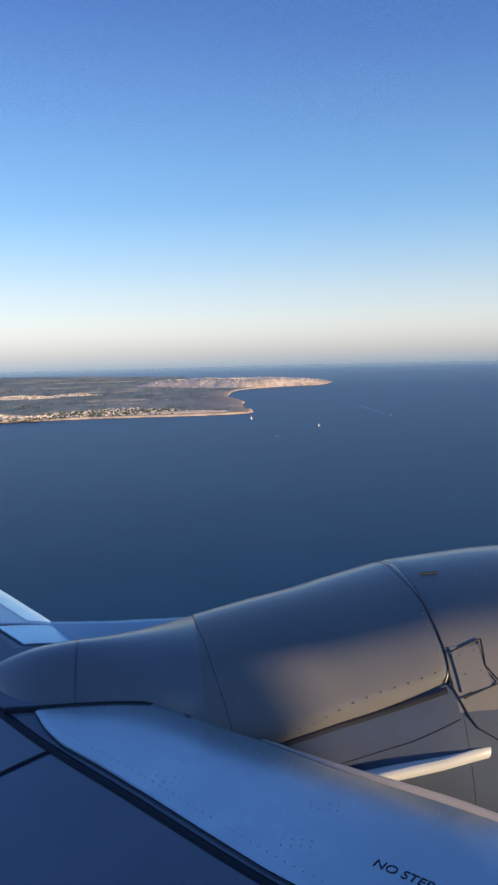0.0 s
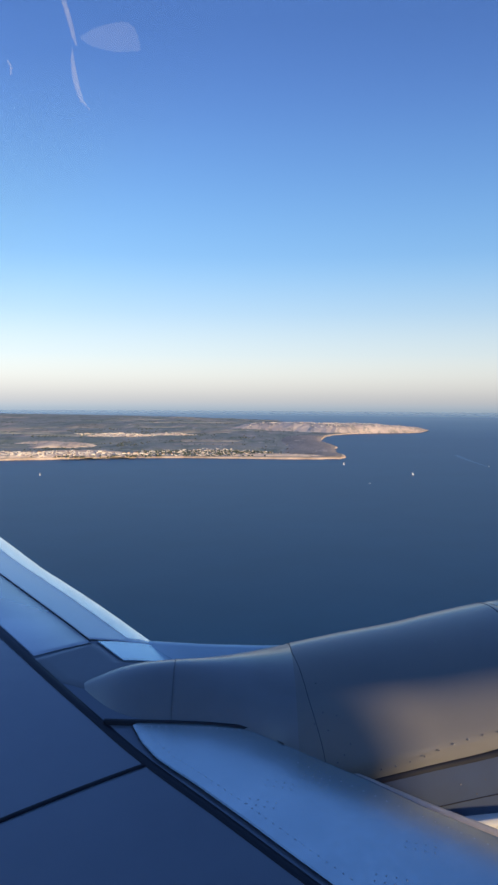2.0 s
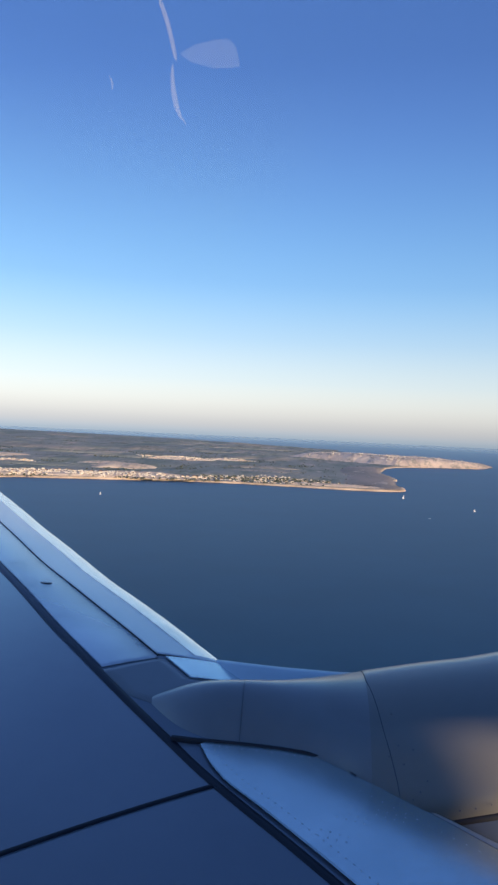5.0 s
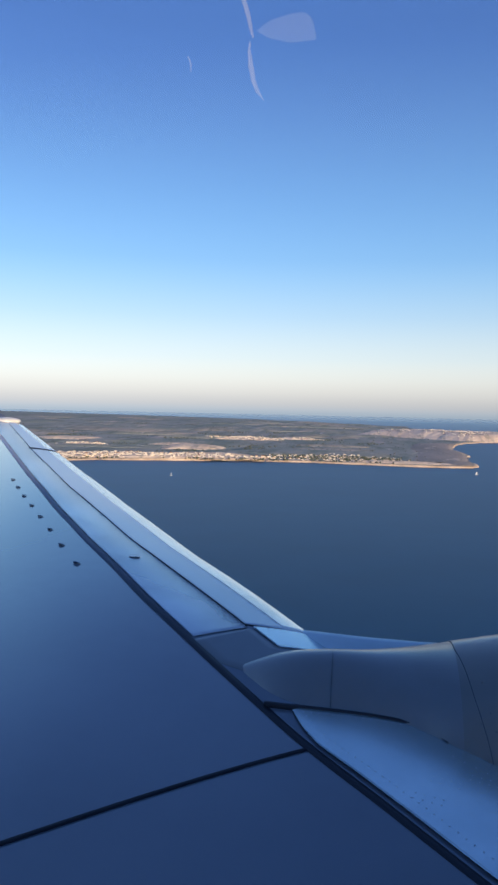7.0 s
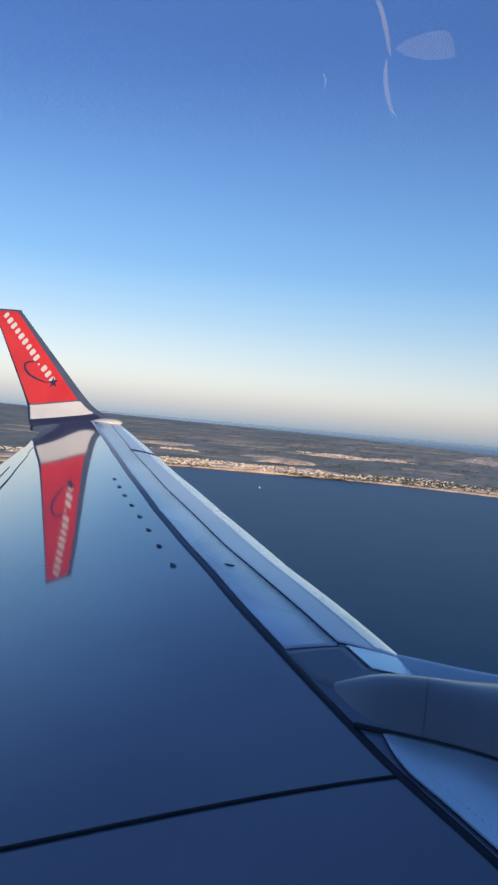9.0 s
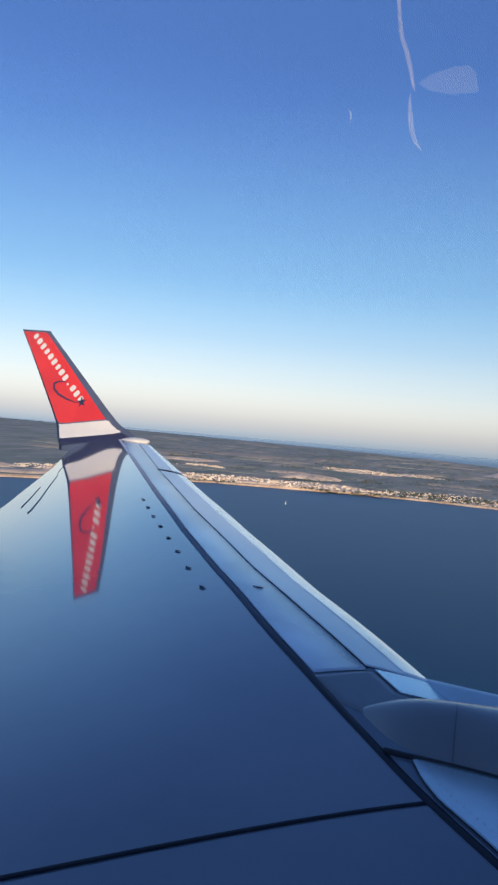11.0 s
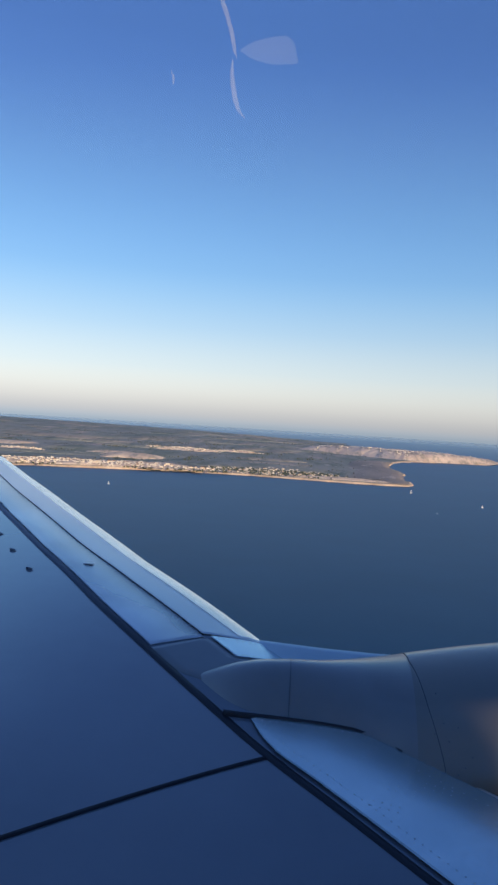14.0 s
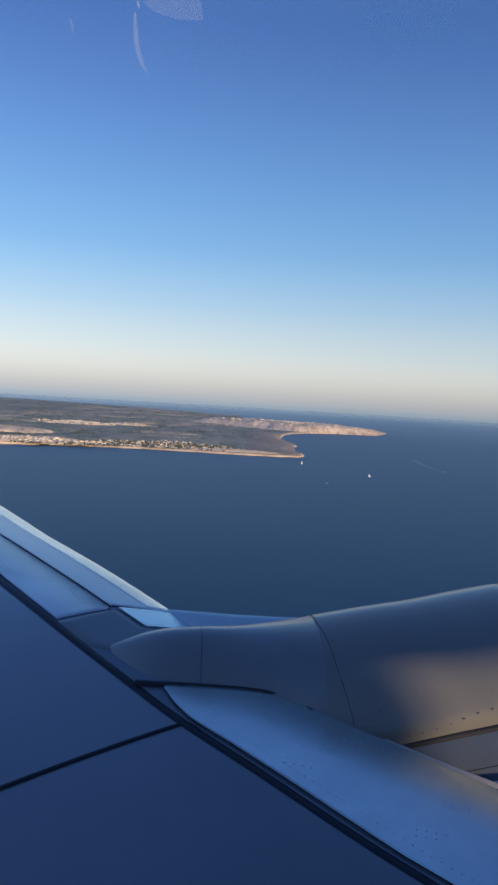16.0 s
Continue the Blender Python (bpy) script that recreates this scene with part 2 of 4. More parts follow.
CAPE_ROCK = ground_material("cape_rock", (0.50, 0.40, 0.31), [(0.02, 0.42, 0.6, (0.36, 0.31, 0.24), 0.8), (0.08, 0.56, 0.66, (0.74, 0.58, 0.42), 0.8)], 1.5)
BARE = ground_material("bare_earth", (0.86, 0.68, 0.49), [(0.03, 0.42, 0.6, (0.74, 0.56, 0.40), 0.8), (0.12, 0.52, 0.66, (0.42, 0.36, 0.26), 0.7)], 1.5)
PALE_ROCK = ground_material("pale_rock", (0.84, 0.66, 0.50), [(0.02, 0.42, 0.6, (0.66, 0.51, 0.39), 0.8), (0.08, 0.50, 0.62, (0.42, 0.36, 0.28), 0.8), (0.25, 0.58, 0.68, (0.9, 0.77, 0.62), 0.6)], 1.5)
CLIFF = node_material("cliff_rock", (0.78, 0.60, 0.43), 0.95, 0.0, [(0.009, (0.44, 0.33, 0.24), 0.9), (0.04, (0.40, 0.30, 0.21), 0.9), (0.2, (0.74, 0.60, 0.44), 0.5)], spec=0.1)
PLASTER = node_material("house_plaster", (0.88, 0.78, 0.63), 0.8, 0.0, [(0.09, (0.70, 0.60, 0.47), 0.7)], spec=0.2)
TILE_ROOF = node_material("roof_tiles", (0.40, 0.20, 0.12), 0.8, 0.0, [(0.08, (0.55, 0.42, 0.30), 0.8)], spec=0.2)
FOLIAGE = node_material("far_foliage", (0.10, 0.115, 0.08), 0.9, 0.0, [(0.1, (0.15, 0.16, 0.12), 0.8)], spec=0.1)
FOAM = node_material("wake_foam", (0.14, 0.23, 0.33), 0.7, 0.0, [(0.2, (0.34, 0.42, 0.5), 0.7)])
BOAT_WHITE = node_material("boat_white", (0.8, 0.8, 0.78), 0.4, 0.0, [(1.0, (0.7, 0.7, 0.7), 0.6)])


# ---------------------------------------------------------------- mesh helpers
def mesh_from(verts, faces, smooth=True):
    me = bpy.data.meshes.new("mesh")
    me.from_pydata([tuple(map(float, p)) for p in verts], [], faces)
    if smooth:
        me.polygons.foreach_set("use_smooth", [True] * len(me.polygons))
    me.update()
    return me


def part(name, shape, material, parent=None, label=""):
    if isinstance(shape, bmesh.types.BMesh):
        me = bpy.data.meshes.new(name)
        shape.to_mesh(me)
        shape.free()
    else:
        me = shape
    me.name = name
    if not me.materials:
        me.materials.append(material)
    ob = new(name, me)
    ob.parent = parent
    if label:
        tagged(ob, label)
    return ob


def box_mesh(sx, sy, sz, bevel=0.0, at=(0, 0, 0)):
    bm = bmesh.new()
    bmesh.ops.create_cube(bm, size=1)
    bmesh.ops.scale(bm, vec=(sx, sy, sz), verts=bm.verts)
    bmesh.ops.translate(bm, vec=at, verts=bm.verts)
    if bevel:
        bmesh.ops.bevel(bm, geom=bm.edges[:], offset=bevel, segments=2, affect="EDGES")
    return bm


def grid_faces(n, m, closed=False):
    """faces of n rows by m columns of points"""
    f = []
    for i in range(n - 1):
        for j in range(m - (0 if closed else 1)):
            k = (j + 1) % m
            f.append((i * m + j, i * m + k, (i + 1) * m + k, (i + 1) * m + j))
    return f


def smooth_curve(ks, vs, width):
    """a softened broken line through the knots"""
    offs = np.linspace(-width, width, 9)
    return lambda q: float(np.mean([np.interp(q + d, ks, vs) for d in offs]))


# ---------------------------------------------------------------- wing form
EYE = 60.0
z_skin = smooth_curve([-0.5, 0.3, 2, 3.2, 4.0, 4.7, 6, 7.6, 11, 15.6, 18], [EYE + q for q in (-2.05, -1.95, -1.72, -1.47, -1.27, -1.125, -1.0, -0.88, -0.70, -0.51, -0.42)], 0.6)
x_lead = smooth_curve([-0.5, 0.4, 1.2, 1.9, 2.46, 2.64, 2.9, 3.07, 3.22, 3.35, 4.19, 5.26, 6.8, 8.57, 10.6, 14.87, 15.95, 17], [5.6, 4.5, 3.5, 2.63, 1.9, 1.65, 1.24, 1.0, 0.80, 0.61, -0.15, -1.0, -2.0, -3.08, -4.27, -6.70, -7.33, -8.3], 0.12)
x_seal = smooth_curve([-0.5, 0.3, 2.1, 2.38, 2.58, 2.76, 2.965, 3.1, 3.4, 3.7, 4.0, 4.36, 5.3, 6.32, 8, 10, 13.98, 16, 17], [4.3, 3.3, 1.0, 0.68, 0.48, 0.30, 0.09, -0.07, -0.34, -0.61, -0.87, -1.18, -1.87, -2.54, -3.56, -4.72, -7.0, -8.15, -8.7], 0.15)
x_trail = smooth_curve([-0.5, 0.3, 4.5, 6.14, 7.23, 12.2, 15.8, 17], [-5.3, -5.2, -4.7, -4.5, -5.0, -7.49, -9.35, -10.0], 0.3)
droop = smooth_curve([5, 7, 9, 12, 15.8, 17], [0, 0.09, 0.19, 0.33, 0.38, 0.38], 0.4)


def skin(x, y):
    """height of the wing's upper skin"""
    xs, xl, xt = x_seal(y), x_lead(y), x_trail(y)
    z = z_skin(y)
    if x > xs:
        u = min((x - xs) / (xl - xs), 1.0)
        return z - (0.07 + 0.03 * max(0.0, 3.4 - y)) * (1 - math.sqrt(max(0.0, 1 - u * u)))
    w = (xs - x) / (xs - xt)
    return z - 0.05 * max(0.0, w - 0.75) ** 2 / 0.0625 - droop(y) * w ** 1.6


def wing_mesh():
    verts, stations = [], [0.1 + 15.85 * (i / 90) for i in range(91)]
    nu, nl = 46, 22
    for y in stations:
        xs, xl, xt = x_seal(y), x_lead(y), x_trail(y)
        thick = float(np.interp(y, [0, 4, 16], [0.62, 0.42, 0.14]))
        for i in range(nu):
            if i < 26:
                x = xt + (xs - xt) * i / 26
            else:
                x = xs + (xl - xs) * math.sin((i - 26) / (nu - 1 - 26) * math.pi / 2)
            verts.append((x, y, skin(x, y)))
        z0 = skin(xl, y)
        for i in range(nl):
            s = (i + 1) / (nl + 1)
            x = xl + (xt - xl) * s ** 1.6
            zl = z0 + (skin(xt, y) - z0) * s
            verts.append((x, y, zl - thick * math.sin(math.pi * s ** 0.55) ** 0.8 * 0.8 - 0.01))
    m = nu + nl
    faces = grid_faces(len(stations), m, True)
    faces.append(tuple(range(m)))
    faces.append(tuple(reversed(range((len(stations) - 1) * m, len(stations) * m))))
    me = mesh_from(verts, faces)
    # the cambered skin leans aft behind the seal; its shading follows that lean smoothly
    lean = []
    for k, p in enumerate(verts):
        g = me.vertex_normals[k].vector
        if k % m <= 26:
            w = min(1.0, max(0.0, (x_seal(p[1]) - p[0]) / 1.1))
            w = w * w * (3 - 2 * w)
            lean.append(tuple(Vector((-0.15 - 0.09 * w, -0.10 - 0.035 * w, 1.0)).normalized()))
        else:
            lean.append(tuple(g))
    me.normals_split_custom_set_from_vertices(lean)
    return me


def resample(pts, n):
    p = np.array(pts, float)
    d = np.concatenate([[0], np.cumsum(np.linalg.norm(np.diff(p, axis=0), axis=1))])
    return np.stack([np.interp(np.linspace(0, d[-1], n), d, p[:, k]) for k in range(p.shape[1])], 1)


def slab(a, b, rise, n=40, m=12, lean=None, fade=(1.0, 1.0), ease=1.0):
    """a plate on the skin between two plan lines, proud by rise, its rim rounded down into the skin;
    lean: slope of its rounded section at the first and the second line, fading from end to end"""
    a, b = resample(a, n), resample(b, n)
    for q in (a, b):
        q[1], q[-2] = q[0] + (q[1] - q[0]) * 0.2, q[-1] + (q[-2] - q[-1]) * 0.2
    verts = []
    for i in range(n):
        for j in range(m):
            s = 0.012 if j == 1 else 0.988 if j == m - 2 else j / (m - 1)
            x, y = a[i] + (b[i] - a[i]) * s
            rim = min(i, n - 1 - i, j, m - 1 - j)
            verts.append((x, y, skin(x, y) + (rise if rim else rise - 0.004)))
    me = mesh_from(verts, grid_faces(n, m))
    if me.polygons[0].normal.z < 0:
        me.flip_normals()
    if lean:
        p, q = lean
        tilts = []
        for k in range(n * m):
            f = fade[0] + (fade[1] - fade[0]) * (k // m) / (n - 1)
            w = ((k % m) / (m - 1)) ** ease
            tilts.append(tuple(Vector(((p[0] + (q[0] - p[0]) * w) * f, (p[1] + (q[1] - p[1]) * w) * f, 1.0)).normalized()))
        me.normals_split_custom_set_from_vertices(tilts)
    return me


def ribbon(line, width, rise, n=60, surface=skin):
    """a narrow strip on a surface along a plan line; width one number or start and end"""
    p = resample(line, n)
    w = np.interp(np.linspace(0, 1, n), np.linspace(0, 1, len(width)), width) if isinstance(width, (tuple, list)) else np.full(n, width)
    t = np.gradient(p, axis=0)
    t /= np.linalg.norm(t, axis=1)[:, None]
    nrm = np.stack([-t[:, 1], t[:, 0]], 1)
    verts = []
    for i in range(n):
        for s, up in ((-0.5, -0.004), (-0.42, rise), (0.42, rise), (0.5, -0.004)):
            x, y = p[i] + nrm[i] * w[i] * s
            verts.append((x, y, surface(x, y) + up))
    return mesh_from(verts, grid_faces(n, 4))


def along(curve, y0, y1, n=40, shift=0.0):
    return [(curve(y) + shift, y) for y in np.linspace(y0, y1, n)]


airplane = tagged(new("airplane"), "grey airliner in flight with swept wing and red winglet", "airplane")
part("wing", wing_mesh(), WING_GREY, airplane, "smooth glossy grey swept wing")

# dark seal between the fixed skin and the leading edge
part("seal_strip", ribbon(along(x_seal, 0.35, 15.6, 220, 0.021), [0.034, 0.035, 0.046, 0.056, 0.062, 0.066, 0.07, 0.066, 0.06], 0.005, 300), SEAL_RUN, airplane, "dark rubbery seal line, paler towards the tip")
joint_y = np.polyfit([-4.2, -2.6, -1.42, -1.0, -0.73, -0.4, -0.06], [0.45, 1.38, 2.22, 2.54, 2.73, 2.93, 3.11], 3)
part("skin_joint", ribbon([(x, float(np.polyval(joint_y, x))) for x in np.linspace(-4.2, -0.05, 40)], [0.032, 0.028, 0.022], 0.004, 60), SEAL, airplane, "dark joint between skin panels")
# joints towards the trailing edge
for y0, y1, u in ((6.3, 9.6, 0.80), (6.6, 8.2, 0.87), (9.9, 12.6, 0.82)):
    part("flap_joint", ribbon([(x_seal(y) + (x_trail(y) - x_seal(y)) * u, y) for y in np.linspace(y0, y1, 24)], [0.012, 0.010], 0.004, 40), WORN_SEAL, airplane)


# fixed leading edge strip and slats
def lead(u):
    return lambda y: x_seal(y) + (x_lead(y) - x_seal(y)) * u


l3 = smooth_curve([3.6, 4.09, 4.66, 5.4, 7.42, 10.3, 15.6], [-0.05, -0.47, -0.96, -1.54, -2.85, -4.53, -7.45], 0.2)
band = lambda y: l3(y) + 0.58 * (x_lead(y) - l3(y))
outer = lead(0.985)


def lead_slab(y0, y1, a, b, rise, n=60, m=10, lean=None, skew=0.0, fade=(1.0, 1.0), ease=1.0):
    return slab(along(a, y0, y1, n), along(b, y0 + skew, y1, n), rise, n, m, lean, fade, ease)


def settle(y):
    """shading lean of the slat shrinks towards the tip, holding its bright sky reflection"""
    return float(np.interp(y, [4.0, 7.0, 11.0, 15.5], [1.0, 0.72, 0.45, 0.25]))


part("fixed_leading_edge", lead_slab(3.93, 15.5, lambda y: x_seal(y) + 0.06, lambda y: l3(y) - 0.005, 0.008, 110, 14, ((-0.10, -0.09), (0.14, 0.08)), 0.155, (1.0, 0.4), 0.8), EDGE_METAL, airplane, "brushed grey metal leading-edge skin")
for y0, y1 in ((4.12, 10.35), (10.55, 15.5)):
    s = part("slat", lead_slab(y0, y1, lambda y: l3(y) + 0.005, outer, 0.010, 90, 12, ((0.05, 0.03), (0.13, 0.08)), 0.0, (settle(y0), settle(y1))), SLAT_METAL, airplane, "bare metal slat")
    part("slat_edge", lead_slab(y0 + 0.02, y1 - 0.02, lambda y: band(y) + 0.01, outer, 0.0112, 60, 10, ((0.11, 0.07), (0.20, 0.125)), 0.0, (settle(y0), settle(y1))), SLAT_GLEAM, s, "pale slat nose with its bright gleam in the colour")
part("slat_gap", ribbon(along(l3, 4.1, 10.3, 60), [0.006, 0.009, 0.008], 0.010, 80), GAP, airplane)
part("slat_gap", ribbon(along(l3, 10.5, 15.4, 40), 0.006, 0.010, 60), GAP, airplane)
part("slat_step", ribbon([(l3(10.42) - 0.02, 10.42), (x_lead(10.45) - 0.02, 10.45)], 0.09, 0.012, 16), GAP, airplane)

part("pylon_apron", slab([(-0.74, 3.905), (-0.55, 3.70), (-0.30, 3.60)], [(-0.465, 4.075), (-0.425, 4.07), (-0.29, 3.915), (0.0, 3.92)], 0.005, 30, 14), PYLON_PAINT, airplane, "grey apron plate at the pylon root")
# light plate beside the pylon, and the inboard leading edge plate
part("access_plate", slab([(-0.44, 4.10), (-0.27, 3.91)], [(-0.12, 4.12), (0.03, 3.93)], 0.010, 16, 12, ((0.02, 0.0), (0.06, 0.03))), PANEL_LIGHT, airplane, "light metal access plate")
inboard_plate = part("leading_edge_plate", slab([(-0.155, 3.36), (-0.10, 3.24), (-0.02, 3.13), (0.14, 2.99), (0.35, 2.79), (0.53, 2.61), (0.73, 2.41), (1.05, 2.13), (3.2, 0.45)],
                     [(-0.14, 3.37), (0.20, 3.375), (0.37, 3.362), (0.51, 3.285), (0.71, 3.165), (0.88, 3.06), (1.09, 2.905), (1.32, 2.77), (1.52, 2.65), (1.66, 2.56), (4.2, 0.55)], 0.016, 90, 26, ((-0.03, -0.13), (-0.02, -0.05)), (0.3, 1.0), 1.2), PANEL_LIGHT, airplane, "pale blue-grey riveted leading-edge plate")


lip_line = resample([(0.62, 3.262), (0.75, 3.182), (0.92, 3.078), (1.11, 2.945), (1.34, 2.81), (1.55, 2.68), (1.69, 2.58), (4.25, 0.57)], 80)
tube = []
for i, (x, y) in enumerate(lip_line):
    r, zc = 0.034 * min(1.0, (i + 1) / 20), skin(x, y) - 0.006
    for j in range(16):
        a = 2 * math.pi * j / 16
        tube.append((x + 0.6 * r * math.cos(a), y + 0.8 * r * math.cos(a), zc + r * math.sin(a)))
part("edge_lip", mesh_from(tube, grid_faces(80, 16, True)), LIP_SUNLIT, airplane, "rounded lip of the leading edge, coloured sunlit tan")


def rivet_mesh(r=0.0045, h=0.002):
    v = [(r * math.cos(a), r * math.sin(a), -0.001) for a in np.linspace(0, 2 * math.pi, 8, endpoint=False)]
    v += [(0.6 * p[0], 0.6 * p[1], h) for p in v]
    return mesh_from(v, [(i, (i + 1) % 8, 8 + (i + 1) % 8, 8 + i) for i in range(8)] + [tuple(range(8, 16))])


rivet = rivet_mesh(0.004, 0.0004)
rivet.materials.append(FAINT_RIVET)


def rivets(points, parent, rise=0.0162, name="rivet", mesh=None, surface=skin):
    for x, y in points:
        r = new(name, mesh or rivet)
        r.parent = parent
        r.location = (x, y, surface(x, y) + rise)


plate_rear = resample([(-0.13, 3.33), (-0.07, 3.23), (0.02, 3.13), (0.17, 3.0), (0.37, 2.81), (0.55, 2.63), (0.75, 2.43), (1.05, 2.16)], 46)
rivets([(p[0] + 0.025, p[1] + 0.02) for p in plate_rear], inboard_plate)
rivets([(x, 3.345) for x in np.linspace(-0.10, 0.34, 14)], inboard_plate)
for cx, cy in ((0.36, 2.87), (0.60, 3.02), (0.80, 2.50), (0.95, 2.66), (0.44, 2.98)):
    rivets([(cx + 0.035 * i + 0.012 * j, cy + 0.03 * j - 0.008 * i) for i in range(4) for j in range(2)], inboard_plate)
front = resample([(0.6, 3.22), (0.9, 3.03), (1.5, 2.65)], 22)
rivets([(p[0] - 0.05, p[1] - 0.06) for p in front], inboard_plate)
plate_rivets = [(-0.42 + 0.31 * i / 9, 4.095) for i in range(10)] + [(-0.27 + 0.29 * i / 9, 3.925) for i in range(10)]
rivets(plate_rivets, airplane, 0.0103)

# stencilled walkway warning on the inboard plate
words = bpy.data.curves.new("no_step", "FONT")
words.body, words.size, words.extrude = "NO STEP", 0.054, 0.0006
words.align_x, words.shear = "LEFT", 0.25
wob = new("warning_text", words)
words.materials.append(LETTER)
wob.parent = airplane
at_ = Vector((1.10, 2.375))
flow_ = Vector((math.cos(radians(-37)), math.sin(radians(-37))))
spots_ = [Vector((q.x, q.y, skin(q.x, q.y))) for q in (at_, at_ + flow_ * 0.25, at_ + Vector((-flow_.y, flow_.x)) * 0.06)]
ax_, ay_ = (spots_[1] - spots_[0]).normalized(), (spots_[2] - spots_[0]).normalized()
az_ = ax_.cross(ay_).normalized()
wob.matrix_world = Matrix.Translation(spots_[0] + az_ * 0.0168) @ Matrix((ax_, az_.cross(ax_), az_)).transposed().to_4x4()
tagged(wob, "dark stencilled warning lettering")

# vortex generators
fin = bmesh.new()
bmesh.ops.create_cube(fin, size=1)
bmesh.ops.scale(fin, vec=(0.060, 0.016, 0.009), verts=fin.verts)
for q in fin.verts:
    if q.co.z > 0 and q.co.x > 0:
        q.co.x -= 0.03
bmesh.ops.bevel(fin, geom=fin.edges[:], offset=0.004, segments=1, affect="EDGES")
first = part("vortex_generator", fin, FIN_GREY, airplane, "small dark upright fin")
for i in range(8):
    x, y = -1.754 - 0.2527 * i, float(np.interp(-1.754 - 0.2527 * i, [-3.523, -3.002, -2.501, -2.003, -1.754], [7.583, 6.727, 5.949, 5.172, 4.817]))
    f_ = first if i == 0 else new("vortex_generator", first.data)
    f_.parent = airplane
    f_.matrix_basis = pose(x, y, skin(x, y) + 0.006, 0, 0, -14)
spot = bmesh.new()
bmesh.ops.create_circle(spot, cap_ends=True, segments=20, radius=0.05)
sp = part("fuel_cap", spot, SMUDGE, airplane, "faint dark round cap")
sp.location = (-1.40, 5.0, skin(-1.40, 5.0) + 0.0092)
sp.scale = (0.8, 0.4, 1)

# ---------------------------------------------------------------- engine
NX = [-0.56, -0.5, -0.35, -0.2, 0.0, 0.2, 0.4, 0.617, 0.890, 1.154, 1.392, 1.693, 1.939, 2.195, 2.7, 3.2, 3.6, 3.78]
NZ = [-1.41, -1.37, -1.30, -1.255, -1.235, -1.225, -1.195, -1.158, -1.103, -1.058, -1.003, -0.942, -0.922, -0.905, -0.89, -0.92, -1.01, -1.11]
top_z = smooth_curve(NX, [EYE + q for q in NZ], 0.08)
NY = 3.7
wide = smooth_curve([-0.6, -0.56, -0.45, -0.3, -0.15, 0.35, 0.47, 0.56, 0.7, 0.95, 1.2, 1.6, 2.2, 3.2, 3.6, 3.78], [0.03, 0.06, 0.22, 0.40, 0.47, 0.48, 0.54, 0.62, 0.67, 0.74, 0.80, 0.92, 1.03, 1.0, 0.90, 0.80], 0.05)
tall = smooth_curve([-0.6, 0.4, 0.6, 1.6, 2.2, 3.2, 3.6, 3.78], [0.80, 0.85, 0.90, 1.00, 1.03, 1.0, 0.90, 0.80], 0.05)


def nacelle_r(x):
    """half width and half height of the pylon and cowl"""
    return wide(x), tall(x)


def nacelle_point(x, deg, rise=0.0):
    """a point of the cowl: x forward, degrees from the top towards the cabin"""
    (w, h), a = nacelle_r(x), radians(deg)
    return (x, NY - (w + rise) * math.sin(a), top_z(x) - h + (h + rise) * math.cos(a))


def crown(d):
    """shading angle: top flattened and tipped off the sun to darken, shoulder turning faster"""
    s = min(1.0, max(0.0, (abs(d) - 24) / 21))
    s = s * s * (3 - 2 * s)
    return d * (0.04 + 1.08 * s) - 8 * (1 - s)


def cowl(x0, x1, d0, d1, rise=0.0, n=40, m=48, roll=0.0, flat=True):
    """a field of the cowl between two stations and two angles; roll: how far its lower rim turns inwards"""
    verts, shade = [], []
    for i in range(n):
        x = x0 + (x1 - x0) * i / (n - 1)
        a, b = (q(x) if callable(q) else q for q in (d0, d1))
        up = rise(x) if callable(rise) else rise
        (w, h), slope = nacelle_r(x), (top_z(x + 0.05) - top_z(x - 0.05)) / 0.1
        spread, zt = (wide(x + 0.05) - wide(x - 0.05)) / 0.1, top_z(x)
        for j in range(m):
            d = a + (b - a) * j / (m - 1)
            edge = min(i, n - 1 - i, j, m - 1 - j) == 0
            curl = roll * max(0.0, 1 - (b - d) / 7.0) ** 2
            out = up - curl - (0.006 if edge else 0.0)
            verts.append((x, NY - (w + out) * math.sin(radians(d)), zt - h + (h + out) * math.cos(radians(d))))
            g = d + (crown(d) - d) * (1.0 if flat else max(0.0, min(1.0, (x - 0.05) / 0.6)))
            way = Vector((0, -h * math.sin(radians(g)), w * math.cos(radians(g)))).normalized()
            shade.append(Vector((-slope * max(0.0, math.cos(radians(g))) - spread * abs(math.sin(radians(g))), way.y, way.z)).normalized())
    me = mesh_from(verts, grid_faces(n, m))
    if me.polygons[len(me.polygons) // 2].normal.dot(shade[(n // 2) * m + m // 2]) < 0:
        me.flip_normals()
    if not roll:
        me.normals_split_custom_set_from_vertices([tuple(q) for q in shade])
    else:
        own = [q.vector.copy() for q in me.vertex_normals]
        span = (d1((x0 + x1) / 2) if callable(d1) else d1) - d0
        keep = [min(1.0, max(0.0, (span * (1 - (k % m) / (m - 1)) - 5) / 5)) for k in range(n * m)]
        me.normals_split_custom_set_from_vertices([tuple((a * (1 - f) + b * f).normalized()) for a, b, f in zip(own, shade, keep)])
    return me


depth = lambda x: -0.045 + 0.041 * min(1.0, max(0.0, (x - 1.3) / 0.38)) ** 2
split = smooth_curve([0.4, 0.7, 0.953, 1.164, 1.359, 1.555, 1.679], [68, 63, 58.8, 56.0, 54.1, 51.9, 50.8], 0.05)
engine = part("engine_cowl", cowl(0.60, 1.69, -120, split, 0.0, 60, 110, 0.075), NACELLE_PAINT, airplane, "warm grey painted upper cowl with rivets")
part("fan_cowl", cowl(1.692, 3.6, -150, 56, 0.0, 60, 90), NACELLE_PAINT, airplane, "painted forward cowl")
